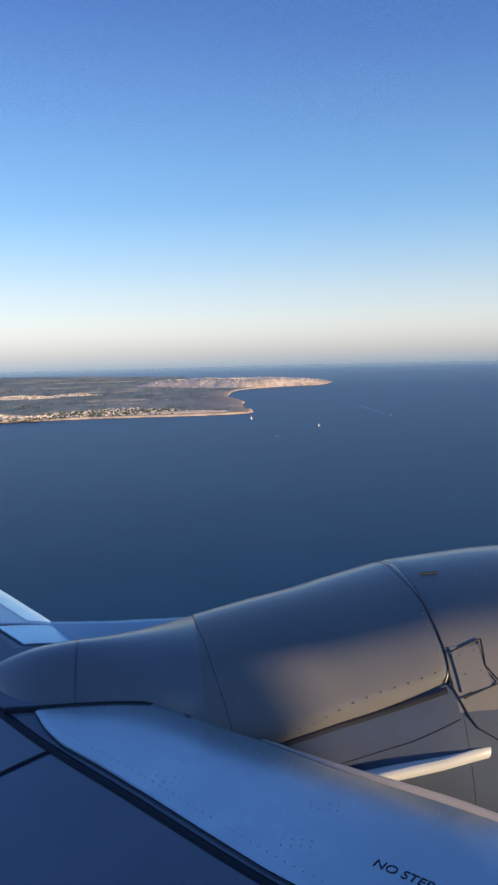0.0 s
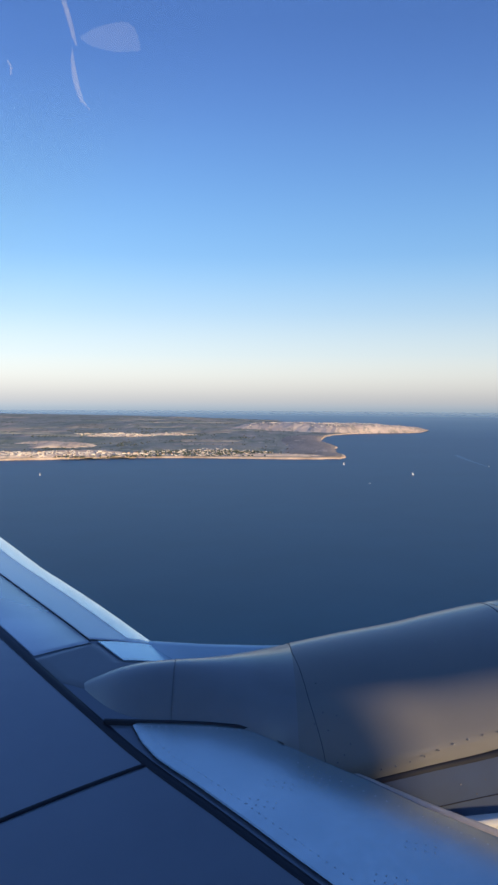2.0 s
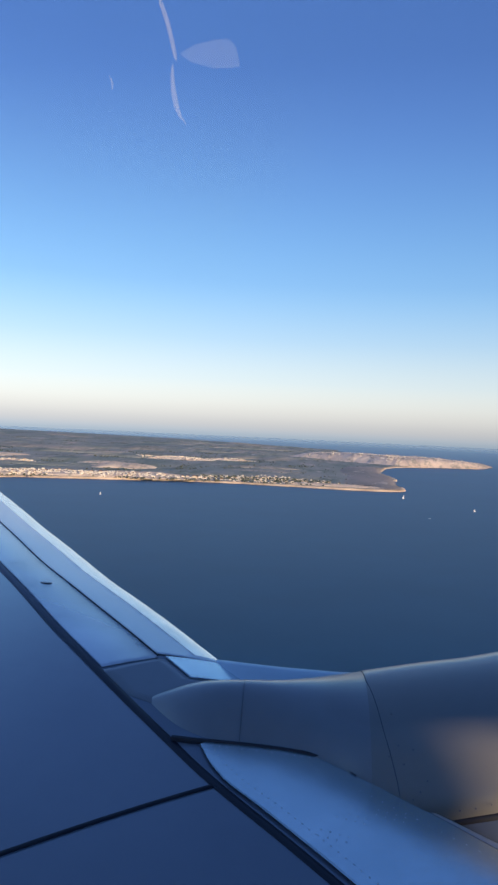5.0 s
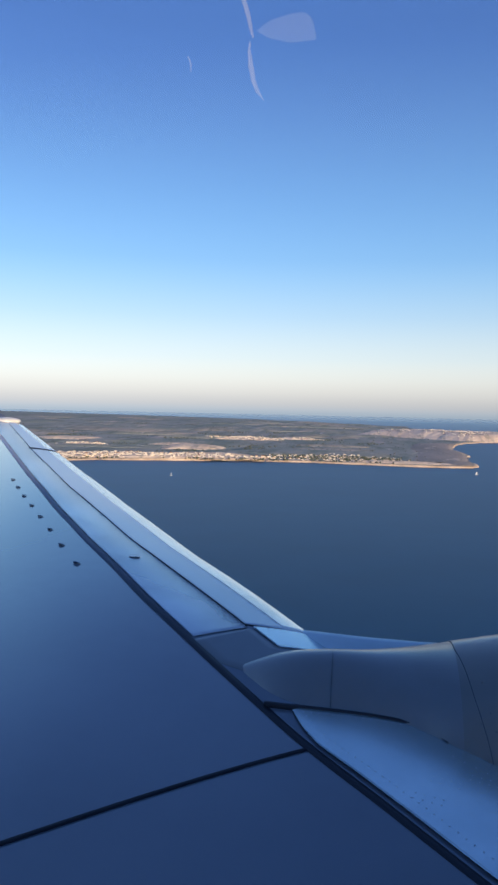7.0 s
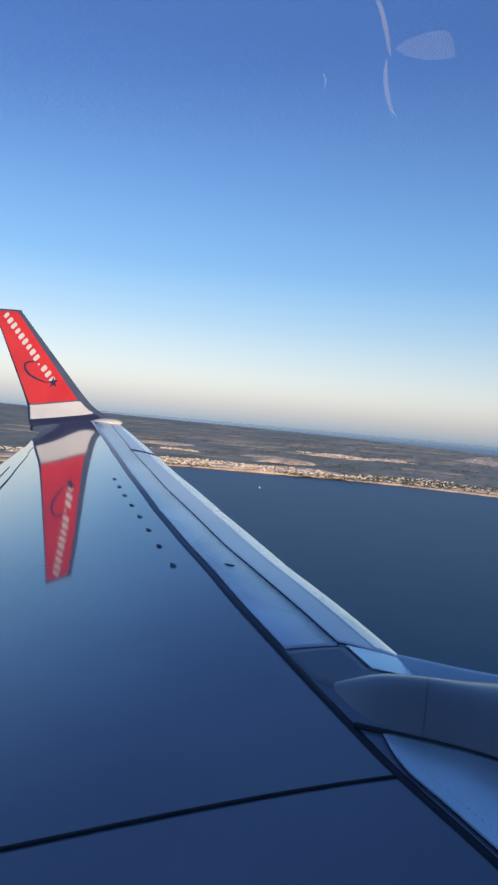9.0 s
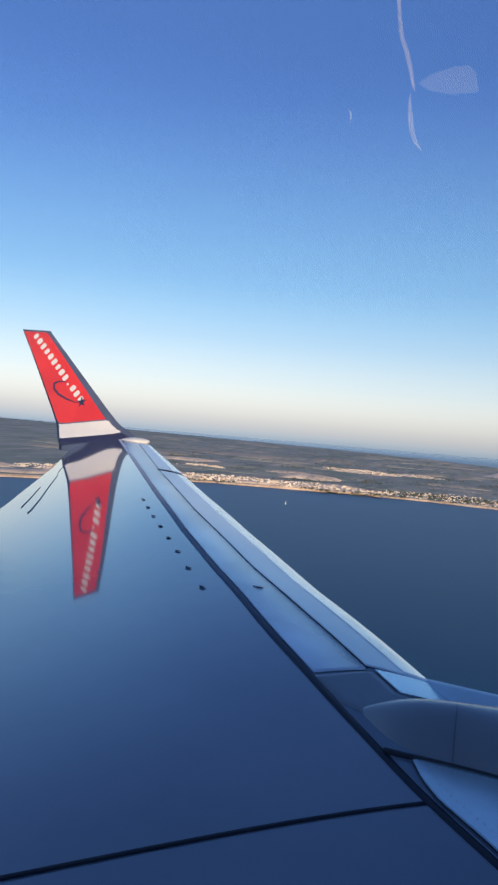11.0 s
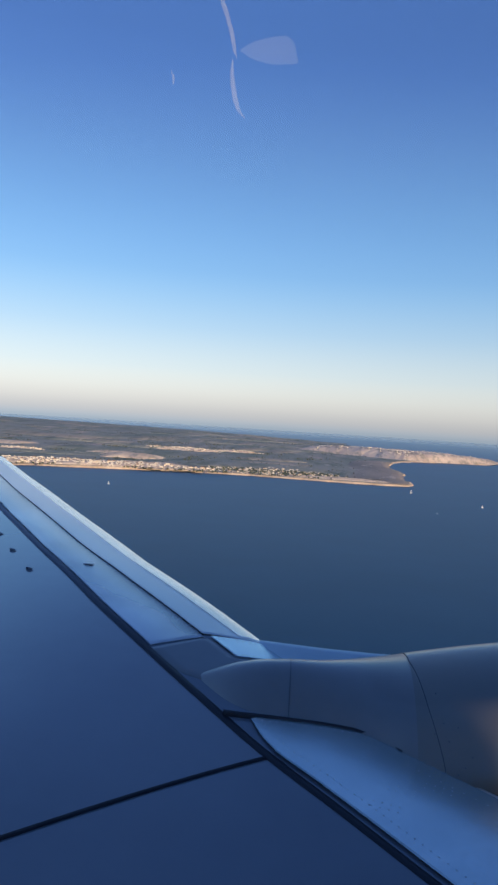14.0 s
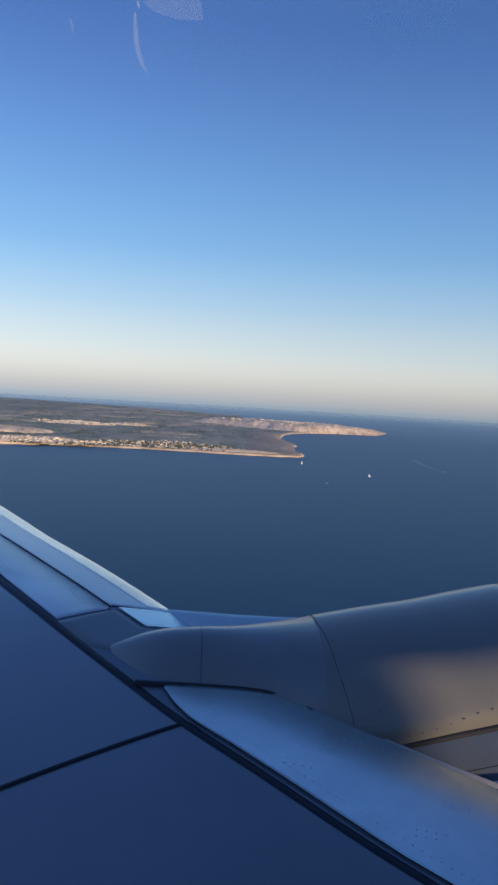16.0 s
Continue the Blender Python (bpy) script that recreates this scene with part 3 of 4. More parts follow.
part("lower_cowl", cowl(0.62, 1.705, lambda x: split(x) - 2.5, 230, depth, 50, 70), COWL_SHADE, airplane, "lower cowl darkened blue-grey as shaded")
part("lower_cowl", cowl(1.707, 3.6, 55.0, 210, -0.004, 40, 60), COWL_SHADE, airplane)
lip = []
for i in range(13):
    a = i / 12 * math.pi
    for j in range(64):
        d = radians(360 * j / 64)
        r = 0.90 - 0.11 * (1 - math.cos(a)) / 2
        zc = top_z(3.6) - 0.90
        lip.append((3.6 + 0.16 * math.sin(a), NY - r * math.sin(d), zc + r * math.cos(d)))
part("intake_lip", mesh_from(lip, grid_faces(13, 64, True)), SLAT_METAL, airplane, "polished metal intake lip")
duct = []
for x, r in ((3.6, 0.79), (2.9, 0.77), (2.7, 0.76), (2.69, 0.02)):
    for j in range(48):
        d = radians(360 * j / 48)
        duct.append((x, NY - r * math.sin(d), top_z(3.6) - 0.90 + r * math.cos(d)))
part("intake_duct", mesh_from(duct, grid_faces(4, 48, True)), GAP, airplane)


def cowl_line(pts, width, rise=0.004, n=50):
    p = resample(pts, n)
    t = np.gradient(p * np.array([1.0, math.pi / 180]), axis=0)
    t /= np.linalg.norm(t, axis=1)[:, None]
    verts = []
    for i in range(n):
        top = rise(p[i][0]) if callable(rise) else rise
        for s, up in ((-0.5, top - 0.006), (-0.4, top), (0.4, top), (0.5, top - 0.006)):
            verts.append(nacelle_point(p[i][0] - t[i][1] * width * s, p[i][1] + t[i][0] * width * s * 180 / math.pi, up))
    return mesh_from(verts, grid_faces(n, 4))


part("cowl_joint", cowl_line([(0.60, -60), (0.608, 6), (0.661, 32.3), (0.708, 48.2), (0.73, 58)], 0.0032, 0.0006), WORN_SEAL, engine)
part("cowl_joint", cowl_line([(1.645, -60), (1.655, 9.6), (1.686, 23.0), (1.698, 40.6), (1.680, 48.8), (1.704, 53.2), (1.741, 59.4), (1.802, 62.2), (1.88, 64.2), (1.96, 80)], 0.005, 0.002), GAP, engine)
part("cowl_joint", cowl_line([(1.05, 66.6), (1.195, 64.8), (1.479, 61.5), (1.69, 57.6)], 0.005, lambda x: depth(x) + 0.002), GAP, engine)
# dark strip painted in for the shade under the upper cowl's rim
part("rim_gap", cowl_line([(x, split(x) - 1.0) for x in np.linspace(0.78, 1.66, 20)], 0.030, lambda x: depth(x) + 0.006), GAP, engine)
latch = part("latch_plate", cowl(1.717, 1.853, 39.2, 51.4, 0.012, 12, 12), NACELLE_PAINT, engine, "stepped latch plate with bolts")
part("cowl_joint", cowl_line([(1.705, 41.0), (1.868, 37.8), (1.847, 45.3), (1.89, 49.8), (1.715, 52.9)], 0.006, 0.0145), GAP, engine)
rod = rivet_mesh(0.0045, 0.0012)
rod.materials.append(RIVET)


def cowl_rivets(points, parent, rise=0.001):
    for x, d in points:
        r = new("rivet", rod)
        r.parent = parent
        r.matrix_basis = Matrix.Translation(nacelle_point(x, d, rise)) @ Euler((radians(d), 0, 0)).to_matrix().to_4x4()


cowl_rivets([(x, float(np.interp(x, [0.969, 1.113, 1.261, 1.399, 1.473, 1.678], [55.3, 52.8, 49.7, 47.8, 47.3, 44.7]))) for x in np.linspace(0.95, 1.63, 12)], engine)
cowl_rivets([(0.70, 26), (0.720, 37.5), (0.738, 43.4), (0.78, 39), (0.80, 51), (0.77, 53), (0.83, 48), (0.68, 41)], engine)
cowl_rivets([(1.66, 27), (1.663, 31), (1.667, 35), (1.669, 39)], engine)
cowl_rivets([(1.75, 42), (1.82, 41), (1.75, 47), (1.82, 46.5)], latch, 0.013)
cowl_rivets([(1.28, 59.5), (1.38, 58.6), (1.48, 57.5), (1.60, 56.2), (1.34, 62.0), (1.58, 58)], engine, -0.044)
part("vent", cowl_line([(1.755, 9.5), (1.845, 10.0)], 0.014, 0.008, 8), GAP, engine)
cowl_rivets([(2.013, 13.7), (2.015, 14.4), (2.02, 13.9)], engine)
# strake on the cabin side of the cowl
sv = []
for i in range(20):
    s = i / 19
    x = 1.27 + 0.52 * s
    hgt = 0.065 * (1 - s) ** 0.6
    for off, up in ((0.03, -0.06), (0.022, hgt), (-0.022, hgt), (-0.03, -0.06)):
        p = nacelle_point(x, 69.2 - 3.4 * s, up)
        sv.append((p[0], p[1], p[2] + off))
part("strake", mesh_from(sv, grid_faces(20, 4)), CREAM, engine, "pale sunlit strake fin")

# pylon fairing over the wing
pylon = part("pylon", cowl(-0.56, 0.66, -85, 85, -0.004, 60, 70, 0.0, False), PYLON_PAINT, airplane, "rounded grey pylon fairing")
part("cowl_joint", cowl_line([(0.02, -20), (0.02, 60)], 0.0014, 0.0002, 30), WORN_SEAL, pylon)
# fairing that runs from the slat's root along the outer flank of the pylon
fair, fq = [], np.linspace(-0.16, 0.68, 40)
fair_y = smooth_curve([-0.2, 0.0, 0.1, 0.3, 0.7], [4.19, 4.08, 4.05, 4.02, 3.93], 0.05)
fair_z = smooth_curve([-0.2, -0.05, 0.05, 0.25, 0.5, 0.7], [EYE + q for q in (-1.285, -1.265, -1.256, -1.253, -1.24, -1.22)], 0.04)
for x in fq:
    yy, zz = fair_y(x), fair_z(x)
    for dy, dz in ((0.10, -0.20), (0.055, -0.055), (0.03, -0.018), (0.0, 0.0), (-0.03, -0.006), (-0.06, -0.022), (-0.10, -0.05), (-0.16, -0.10), (-0.22, -0.2)):
        fair.append((x, yy + dy, zz + dz))
part("pylon_flank", mesh_from(fair, grid_faces(40, 9)), FAIRING, airplane, "pale curved fairing beside the pylon")
part("pylon_joint", ribbon([(-0.29, 3.385), (-0.2, 3.380), (0.2, 3.380), (0.38, 3.372), (0.46, 3.345), (0.545, 3.262)], 0.018, 0.02, 50), GAP, airplane)

# ---------------------------------------------------------------- winglet
WZ = [-0.95, -0.60, -0.42, -0.20, 0.10, 2.02]
wl_lead = smooth_curve(WZ, [-8.9, -7.5, -7.62, -8.12, -8.48, -10.55], 0.06)
wl_trail = smooth_curve([-0.85, -0.32, 1.37, 2.02], [-9.52, -9.84, -10.92, -11.36], 0.05)
wl_y = smooth_curve([-0.7, -0.45, -0.3, 0.0, 2.02], [15.72, 15.9, 16.0, 16.08, 16.45], 0.08)


def wl_point(z, s, side=0.0):
    """height over the eye, chord fraction from the leading edge, distance off the mid plane towards the cabin"""
    x = wl_lead(z) + (wl_trail(z) - wl_lead(z)) * s
    return (x, wl_y(z) - side, EYE + z)


def wl_half(z, s):
    return (0.055 - 0.016 * (z + 0.6)) * (2.6 * math.sqrt(max(s, 0.0)) * (1 - s) + 0.10 * (1 - s))


wv, levels = [], np.linspace(-0.92, 2.02, 40)
for z in levels:
    for i in range(24):
        s = (i / 23) ** 1.7
        wv.append(wl_point(z, s, wl_half(z, s)))
    for i in range(22):
        s = (1 - (i + 1) / 23) ** 1.7
        wv.append(wl_point(z, s, -wl_half(z, s)))
fw = grid_faces(40, 46, True) + [tuple(range(39 * 46, 40 * 46))]
winglet = part("winglet", mesh_from(wv, fw), WINGLET_EDGE, airplane, "blue-grey metal edged winglet")


def wl_patch(z0, z1, s0, s1, rise, n=30, m=16):
    """a painted field: bounds as functions of the other coordinate; z0, z1 of chord fraction, s0, s1 numbers"""
    verts = []
    for i in range(n):
        for j in range(m):
            s = s0 + (s1 - s0) * j / (m - 1)
            z = z0(s) + (z1(s) - z0(s)) * i / (n - 1)
            edge = min(i, n - 1 - i, j, m - 1 - j) == 0
            verts.append(wl_point(z, s, wl_half(z, s) + (rise if not edge else -0.002)))
    return mesh_from(verts, grid_faces(n, m))


white_top = lambda s: -0.05 - 0.26 * s
white_low = lambda s: -0.31 - 0.35 * s
part("red_field", wl_patch(white_top, lambda s: 1.99, 0.13, 0.985, 0.006), RED, winglet, "bright red painted field")
part("white_band", wl_patch(white_low, white_top, 0.10, 0.985, 0.006, 14), WHITE, winglet, "white painted band")
part("navy_band", wl_patch(lambda s: -0.48 - 0.36 * s, white_low, 0.08, 0.985, 0.006, 10), NAVY, winglet, "dark navy painted band")
cap = bmesh.new()
bmesh.ops.create_uvsphere(cap, u_segments=28, v_segments=16, radius=1.0)
bmesh.ops.scale(cap, vec=(0.36, 0.24, 0.10), verts=cap.verts)
bmesh.ops.rotate(cap, cent=(0, 0, 0), matrix=Euler((0, radians(-4), radians(28))).to_matrix(), verts=cap.verts)
bmesh.ops.translate(cap, vec=(-7.58, 15.72, EYE - 0.525), verts=cap.verts)
for f_ in cap.faces:
    f_.smooth = True
part("tip_cap", cap, CREAM, airplane, "pale sunlit wing tip fairing")
part("tail_light", box_mesh(0.30, 0.12, 0.09, 0.02, (-9.42, 15.78, EYE - 0.86)), NAVY, airplane, "small dark housing at the wing tip")
# airline mark: plain white bars along a slanted line, and a dark curved stroke with a small star


def wl_mark(x, z, rise=0.012):
    """a point of the painted face by its place along and above the wing tip"""
    q = (x - wl_lead(z)) / (wl_trail(z) - wl_lead(z))
    return wl_point(z, q, wl_half(z, min(max(q, 0.02), 0.98)) + rise)


def wl_xz(z, q):
    return Vector((wl_lead(z) + (wl_trail(z) - wl_lead(z)) * q, z))


first_, last_ = wl_xz(1.86, 0.60), wl_xz(0.36, 0.36)
run = (last_ - first_).normalized()
across = Vector((-run.y, run.x))
for k in range(13):
    mid = first_.lerp(last_, k / 12) + (across * -0.05 if k == 9 else across * 0.0)
    tall, wide_ = (0.028, 0.028) if k == 9 else (0.078 + 0.006 * (k % 3), 0.054 + 0.006 * ((k * 5) % 3))
    bv = []
    for a in range(14):
        ca, sa = math.cos(2 * math.pi * a / 14), math.sin(2 * math.pi * a / 14)
        q = mid + run * (wide_ * math.copysign(abs(ca) ** 0.55, ca)) + across * (tall * math.copysign(abs(sa) ** 0.55, sa))
        bv.append(wl_mark(q.x, q.y))
    part("white_bar", mesh_from(bv, [tuple(range(14))], False), WHITE, winglet)
path_ = resample([(0.45, 0.76), (0.60, 0.755), (0.74, 0.69), (0.79, 0.56), (0.75, 0.43), (0.63, 0.33), (0.50, 0.27), (0.42, 0.28)], 36)
stroke = []
for i, (q, z) in enumerate(path_):
    c = wl_xz(z, q)
    d = wl_xz(*reversed(path_[min(i + 1, 35)])) - wl_xz(*reversed(path_[max(i - 1, 0)]))
    d = Vector((-d.y, d.x)).normalized() * (0.006 + 0.022 * math.sin(math.pi * min(1.0, 0.05 + i / 36)))
    for o in (c - d, c + d):
        stroke.append(wl_mark(o.x, o.y))
part("dark_stroke", mesh_from(stroke, grid_faces(36, 2)), NAVY, winglet, "dark curved paint stroke")
heart, sv2 = wl_xz(0.29, 0.37), []
for k in range(10):
    r, a = (0.15 if k % 2 == 0 else 0.055), 2 * math.pi * k / 10 + 0.5
    sv2.append(wl_mark(heart.x + r * math.cos(a), heart.y + r * math.sin(a), 0.014))
part("dark_star", mesh_from(sv2, [tuple(range(10))], False), NAVY, winglet, "small dark painted star")

# ---------------------------------------------------------------- fuselage
FY, FZ, FR = -1.63, EYE - 0.35, 1.90
fv, fx, fm = [], np.linspace(-9.0, 4.569, 75), 96


# unseen nose, cut short to steer the hull's shadow over cowl and plate
def hull_r(x):
    return FR * (1 - max(0.0, (x - 1.93) / 2.64) ** 2.2) ** 0.5 if x < 4.56 else 0.05


for x in fx:
    r = hull_r(x)
    for j in range(fm):
        a = 2 * math.pi * j / fm
        fv.append((x, FY + r * math.cos(a), FZ + r * 1.05 * math.sin(a)))
ff = []
for i, j, in ((i, j) for i in range(74) for j in range(fm)):
    xm, a = (fx[i] + fx[i + 1]) / 2, 2 * math.pi * (j + 0.5) / fm
    if -1.05 < xm < 1.15 and math.cos(a) > 0 and -0.55 < 1.9 * math.sin(a) < 1.15:
        continue
    if -3.6 < xm < 2.6 and math.cos(a) < 0 and -0.75 < 1.9 * math.sin(a) < 1.45:
        continue
    k = (j + 1) % fm
    ff.append((i * fm + j, (i + 1) * fm + j, (i + 1) * fm + k, i * fm + k))
ff += [tuple(range(fm)), tuple(reversed(range(74 * fm, 75 * fm)))]
hull = part("fuselage", mesh_from(fv, ff), HULL, airplane, "plain grey fuselage shell with an open cabin window")
sol = hull.modifiers.new("wall", "SOLIDIFY")
sol.thickness, sol.offset = 0.05, 1.0

# cabin window pane, leaning inwards with the cabin wall; it mirrors glint shapes added across the aisle
PANE_AT, PANE_LEAN = Vector((0.0, 0.25, 60.1)), radians(11)
pane_n = Vector((0.0, -math.cos(PANE_LEAN), -math.sin(PANE_LEAN)))
GLASS = bpy.data.materials.new("window_glass")
GLASS.use_nodes = True
gn = GLASS.node_tree
gn.nodes.remove(gn.nodes["Principled BSDF"])
clear, sheen, both = gn.nodes.new("ShaderNodeBsdfTransparent"), gn.nodes.new("ShaderNodeBsdfGlossy"), gn.nodes.new("ShaderNodeMixShader")
sheen.inputs["Roughness"].default_value = 0.0
# mirror gloss is masked out below a slanted line, left only where the glint shows
place_, level_, mirror_ = gn.nodes.new("ShaderNodeTexCoord"), gn.nodes.new("ShaderNodeSeparateXYZ"), gn.nodes.new("ShaderNodeMapRange")
gn.links.new(place_.outputs["Object"], level_.inputs[0])
slant_, above_ = gn.nodes.new("ShaderNodeMapRange"), gn.nodes.new("ShaderNodeMath")
gn.links.new(level_.outputs["X"], slant_.inputs[0])
slant_.inputs[1].default_value, slant_.inputs[2].default_value = 0.0, 0.13
slant_.inputs[3].default_value, slant_.inputs[4].default_value = -0.10, 0.035
above_.operation = "SUBTRACT"
gn.links.new(level_.outputs["Z"], above_.inputs[0])
gn.links.new(slant_.outputs[0], above_.inputs[1])
gn.links.new(above_.outputs[0], mirror_.inputs[0])
mirror_.interpolation_type = "SMOOTHSTEP"
mirror_.inputs[1].default_value, mirror_.inputs[2].default_value = -0.025, 0.05
mirror_.inputs[3].default_value, mirror_.inputs[4].default_value = 0.0, 0.125
gn.links.new(mirror_.outputs[0], both.inputs[0])
gn.links.new(clear.outputs[0], both.inputs[1])
gn.links.new(sheen.outputs[0], both.inputs[2])
gn.links.new(both.outputs[0], gn.nodes["Material Output"].inputs[0])
pane_mesh = box_mesh(1.5, 0.004, 0.92, 0.0)
pane = part("window_pane", pane_mesh, GLASS, airplane, "clear cabin window pane")
pane.matrix_basis = Matrix.Translation(PANE_AT + Vector((0.1, -0.012, 0.06))) @ pose(0, 0, 0, math.degrees(PANE_LEAN), 0, 0)
pane.visible_shadow = False


def glint_material(name, shade):
    m = node_material(name, shade, 0.6, 0.0, [(40, tuple(0.9 * q for q in shade), 0.5)])
    nt = m.node_tree
    thin = nt.nodes.new("ShaderNodeBsdfTranslucent")
    thin.inputs[0].default_value = (*shade, 1)
    nt.links.new(thin.outputs[0], nt.nodes["Material Output"].inputs[0])
    return m


# unseen sheets added to give the pane's glint, the backing tinted like the sky
GLINT_STREAK, GLINT_PATCH, GLINT_BACKING = glint_material("blind_slit", (0.97, 0.97, 0.97)), glint_material("blind_film", (0.46, 0.60, 0.95)), glint_material("glint_backing", (0.10, 0.265, 0.78))
# the backing pales downwards like the sky, so its mirror image blends in
backing_ = GLINT_BACKING.node_tree
pale_in, pale_z, pale_ramp = backing_.nodes.new("ShaderNodeTexCoord"), backing_.nodes.new("ShaderNodeSeparateXYZ"), backing_.nodes.new("ShaderNodeMapRange")
pale_mix = backing_.nodes.new("ShaderNodeMix")
pale_mix.data_type = "RGBA"
pale_ramp.inputs[1].default_value, pale_ramp.inputs[2].default_value = 60.35, 59.3
pale_mix.inputs[6].default_value, pale_mix.inputs[7].default_value = (0.10, 0.265, 0.78, 1), (0.38, 0.78, 0.99, 1)
backing_.links.new(pale_in.outputs["Object"], pale_z.inputs[0])
backing_.links.new(pale_z.outputs["Z"], pale_ramp.inputs[0])
backing_.links.new(pale_ramp.outputs[0], pale_mix.inputs[0])
backing_.links.new(pale_mix.outputs[2], [q for q in backing_.nodes if q.type == "BSDF_TRANSLUCENT"][0].inputs[0])


def across_aisle(u, v):
    """a place on the far window, by its mirror image's place right of and below the glint's joint"""
    p = Vector((-0.487 + 0.002747 * u + 0.000109 * v, 3.6, 61.768 - 0.002508 * v))
    return p - 2 * (p - PANE_AT).dot(pane_n) * pane_n


def slit(line, n=18):
    """the outline of a narrow curved slit: rows of place and half width"""
    q, left, right = resample(line, n), [], []
    for i in range(n):
        d = q[min(i + 1, n - 1)][:2] - q[max(i - 1, 0)][:2]
        d = np.array((-d[1], d[0])) / max(1e-6, np.linalg.norm(d))
        left.append(tuple(q[i][:2] + d * q[i][2] * 1.25))
        right.append(tuple(q[i][:2] - d * q[i][2] * 1.25))
    return left + right[::-1]


edges = [slit([(-35, -179, 2.5), (-27, -108, 3.0), (-15, -73, 3.2), (-6, -37, 3.0), (-1, -10, 2.4), (3, 4, 0.6)]),
         slit([(-4, 8, 0.5), (-5, 27, 2.2), (-2.5, 57, 3.6), (2, 83, 3.6), (9, 105, 2.8), (21, 122, 0.4)]),
         slit([(-116, 34, 0.5), (-110, 48, 1.7), (-111, 63, 0.5)], 8)]
film_edge = [tuple(q) for q in resample([(8, -11), (32, -29), (70, -41), (94, -43), (107, -28), (114, 10), (67, 14), (28, 4), (8, -11)], 33)[:-1]]
sheet = bmesh.new()
rims = []
for loop in edges + [film_edge, [(-1150, -300), (1200, -300), (1200, 640), (-1150, 640)]]:
    vs = [sheet.verts.new(across_aisle(*q)) for q in loop]
    rims += [sheet.edges.new((vs[i], vs[(i + 1) % len(vs)])) for i in range(len(vs))]
bmesh.ops.triangle_fill(sheet, use_beauty=True, edges=rims)
part("blind", sheet, GLINT_BACKING, airplane, "added unseen blue sheet matched to the sky around the glint")
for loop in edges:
    part("blind_slit", mesh_from([across_aisle(*q) for q in loop], [tuple(range(len(loop)))], False), GLINT_STREAK, airplane, "added sunlit streak mirrored as the glint")
part("blind_film", mesh_from([across_aisle(*q) for q in film_edge], [tuple(range(len(film_edge)))], False), GLINT_PATCH, airplane, "added pale translucent patch mirrored in the glint")
airplane.matrix_basis = BANK

# ---------------------------------------------------------------- sea and land
bm = bmesh.new()
bmesh.ops.create_circle(bm, cap_ends=True, segments=256, radius=4930)
tagged(part("water", bm, SEA), "deep blue calm sea with fine ripples reaching the horizon", "sea", kind="structure")

COAST = [(-1500, 330), (-900, 400), (-560, 470), (-420, 525), (-364, 575), (-345, 640), (-301, 700), (-255, 735), (-205, 748), (-163, 762), (-120, 778), (-85, 790),
         (-30, 786), (20, 783), (50, 780), (95, 776), (131, 782), (140, 800), (137, 850), (147, 930), (158, 1000), (154, 1090), (164, 1180), (180, 1265), (206, 1345), (248, 1405), (300, 1432), (355, 1448), (408, 1488), (446, 1570),
         (459, 1640), (436, 1720), (400, 1800), (330, 1850), (250, 2050), (120, 2400), (-80, 2750), (-400, 3050), (-900, 3300), (-1800, 3600), (-3000, 3700), (-3600, 2800), (-3300, 1500), (-2400, 600)]


def coast_line(step=9.0):
    pts = np.array(COAST + COAST[:1], float)
    d = np.concatenate([[0], np.cumsum(np.linalg.norm(np.diff(pts, axis=0), axis=1))])
    n = int(d[-1] / step)
    q = np.linspace(0, d[-1], n, endpoint=False)
    p = np.stack([np.interp(q, d, pts[:, k]) for k in (0, 1)], 1)
    for i in range(n):
        a = noise.noise_vector(Vector((p[i][0] * 0.02, p[i][1] * 0.02, 0)))
        b = noise.noise_vector(Vector((p[i][0] * 0.09, p[i][1] * 0.09, 5)))
        p[i] += np.array((a.x, a.y)) * 7 + np.array((b.x, b.y)) * 3
    return p


shore = coast_line()
tan = np.roll(shore, -2, 0) - np.roll(shore, 2, 0)
tan /= np.linalg.norm(tan, axis=1)[:, None]
inward = np.stack([tan[:, 1], -tan[:, 0]], 1)
area = np.sum(shore[:, 0] * np.roll(shore[:, 1], -1) - np.roll(shore[:, 0], -1) * shore[:, 1])
if area > 0:
    inward = -inward
rise_at = lambda p: 3.0 + 2.5 * noise.noise(Vector((p[0] * 0.008, p[1] * 0.008, 2)))
n = len(shore)
ring0 = [(p[0], p[1], -1.0) for p in shore]
ring1 = [(p[0] + w[0] * 2.0, p[1] + w[1] * 2.0, 0.5 * rise_at(p)) for p, w in zip(shore, inward)]
ring2 = [(p[0] + w[0] * 5.0, p[1] + w[1] * 5.0, 2.3) for p, w in zip(shore, inward)]
land = bmesh.new()
top = [land.verts.new((p[0], p[1], p[2] - 0.05)) for p in ring2]
face = land.faces.new(top)
if face.normal.z < 0 or area < 0:
    face.normal_flip()
bmesh.ops.triangulate(land, faces=[face])
tagged(part("ground", land, SCRUB), "dry olive and brown scrubland and fields behind the coast, lightened for haze", "land", kind="structure")
tagged(part("cliff", mesh_from(ring0 + ring1 + ring2, grid_faces(3, n, True), False), CLIFF), "low sandy rock cliff along the shore", "cliff", kind="structure")


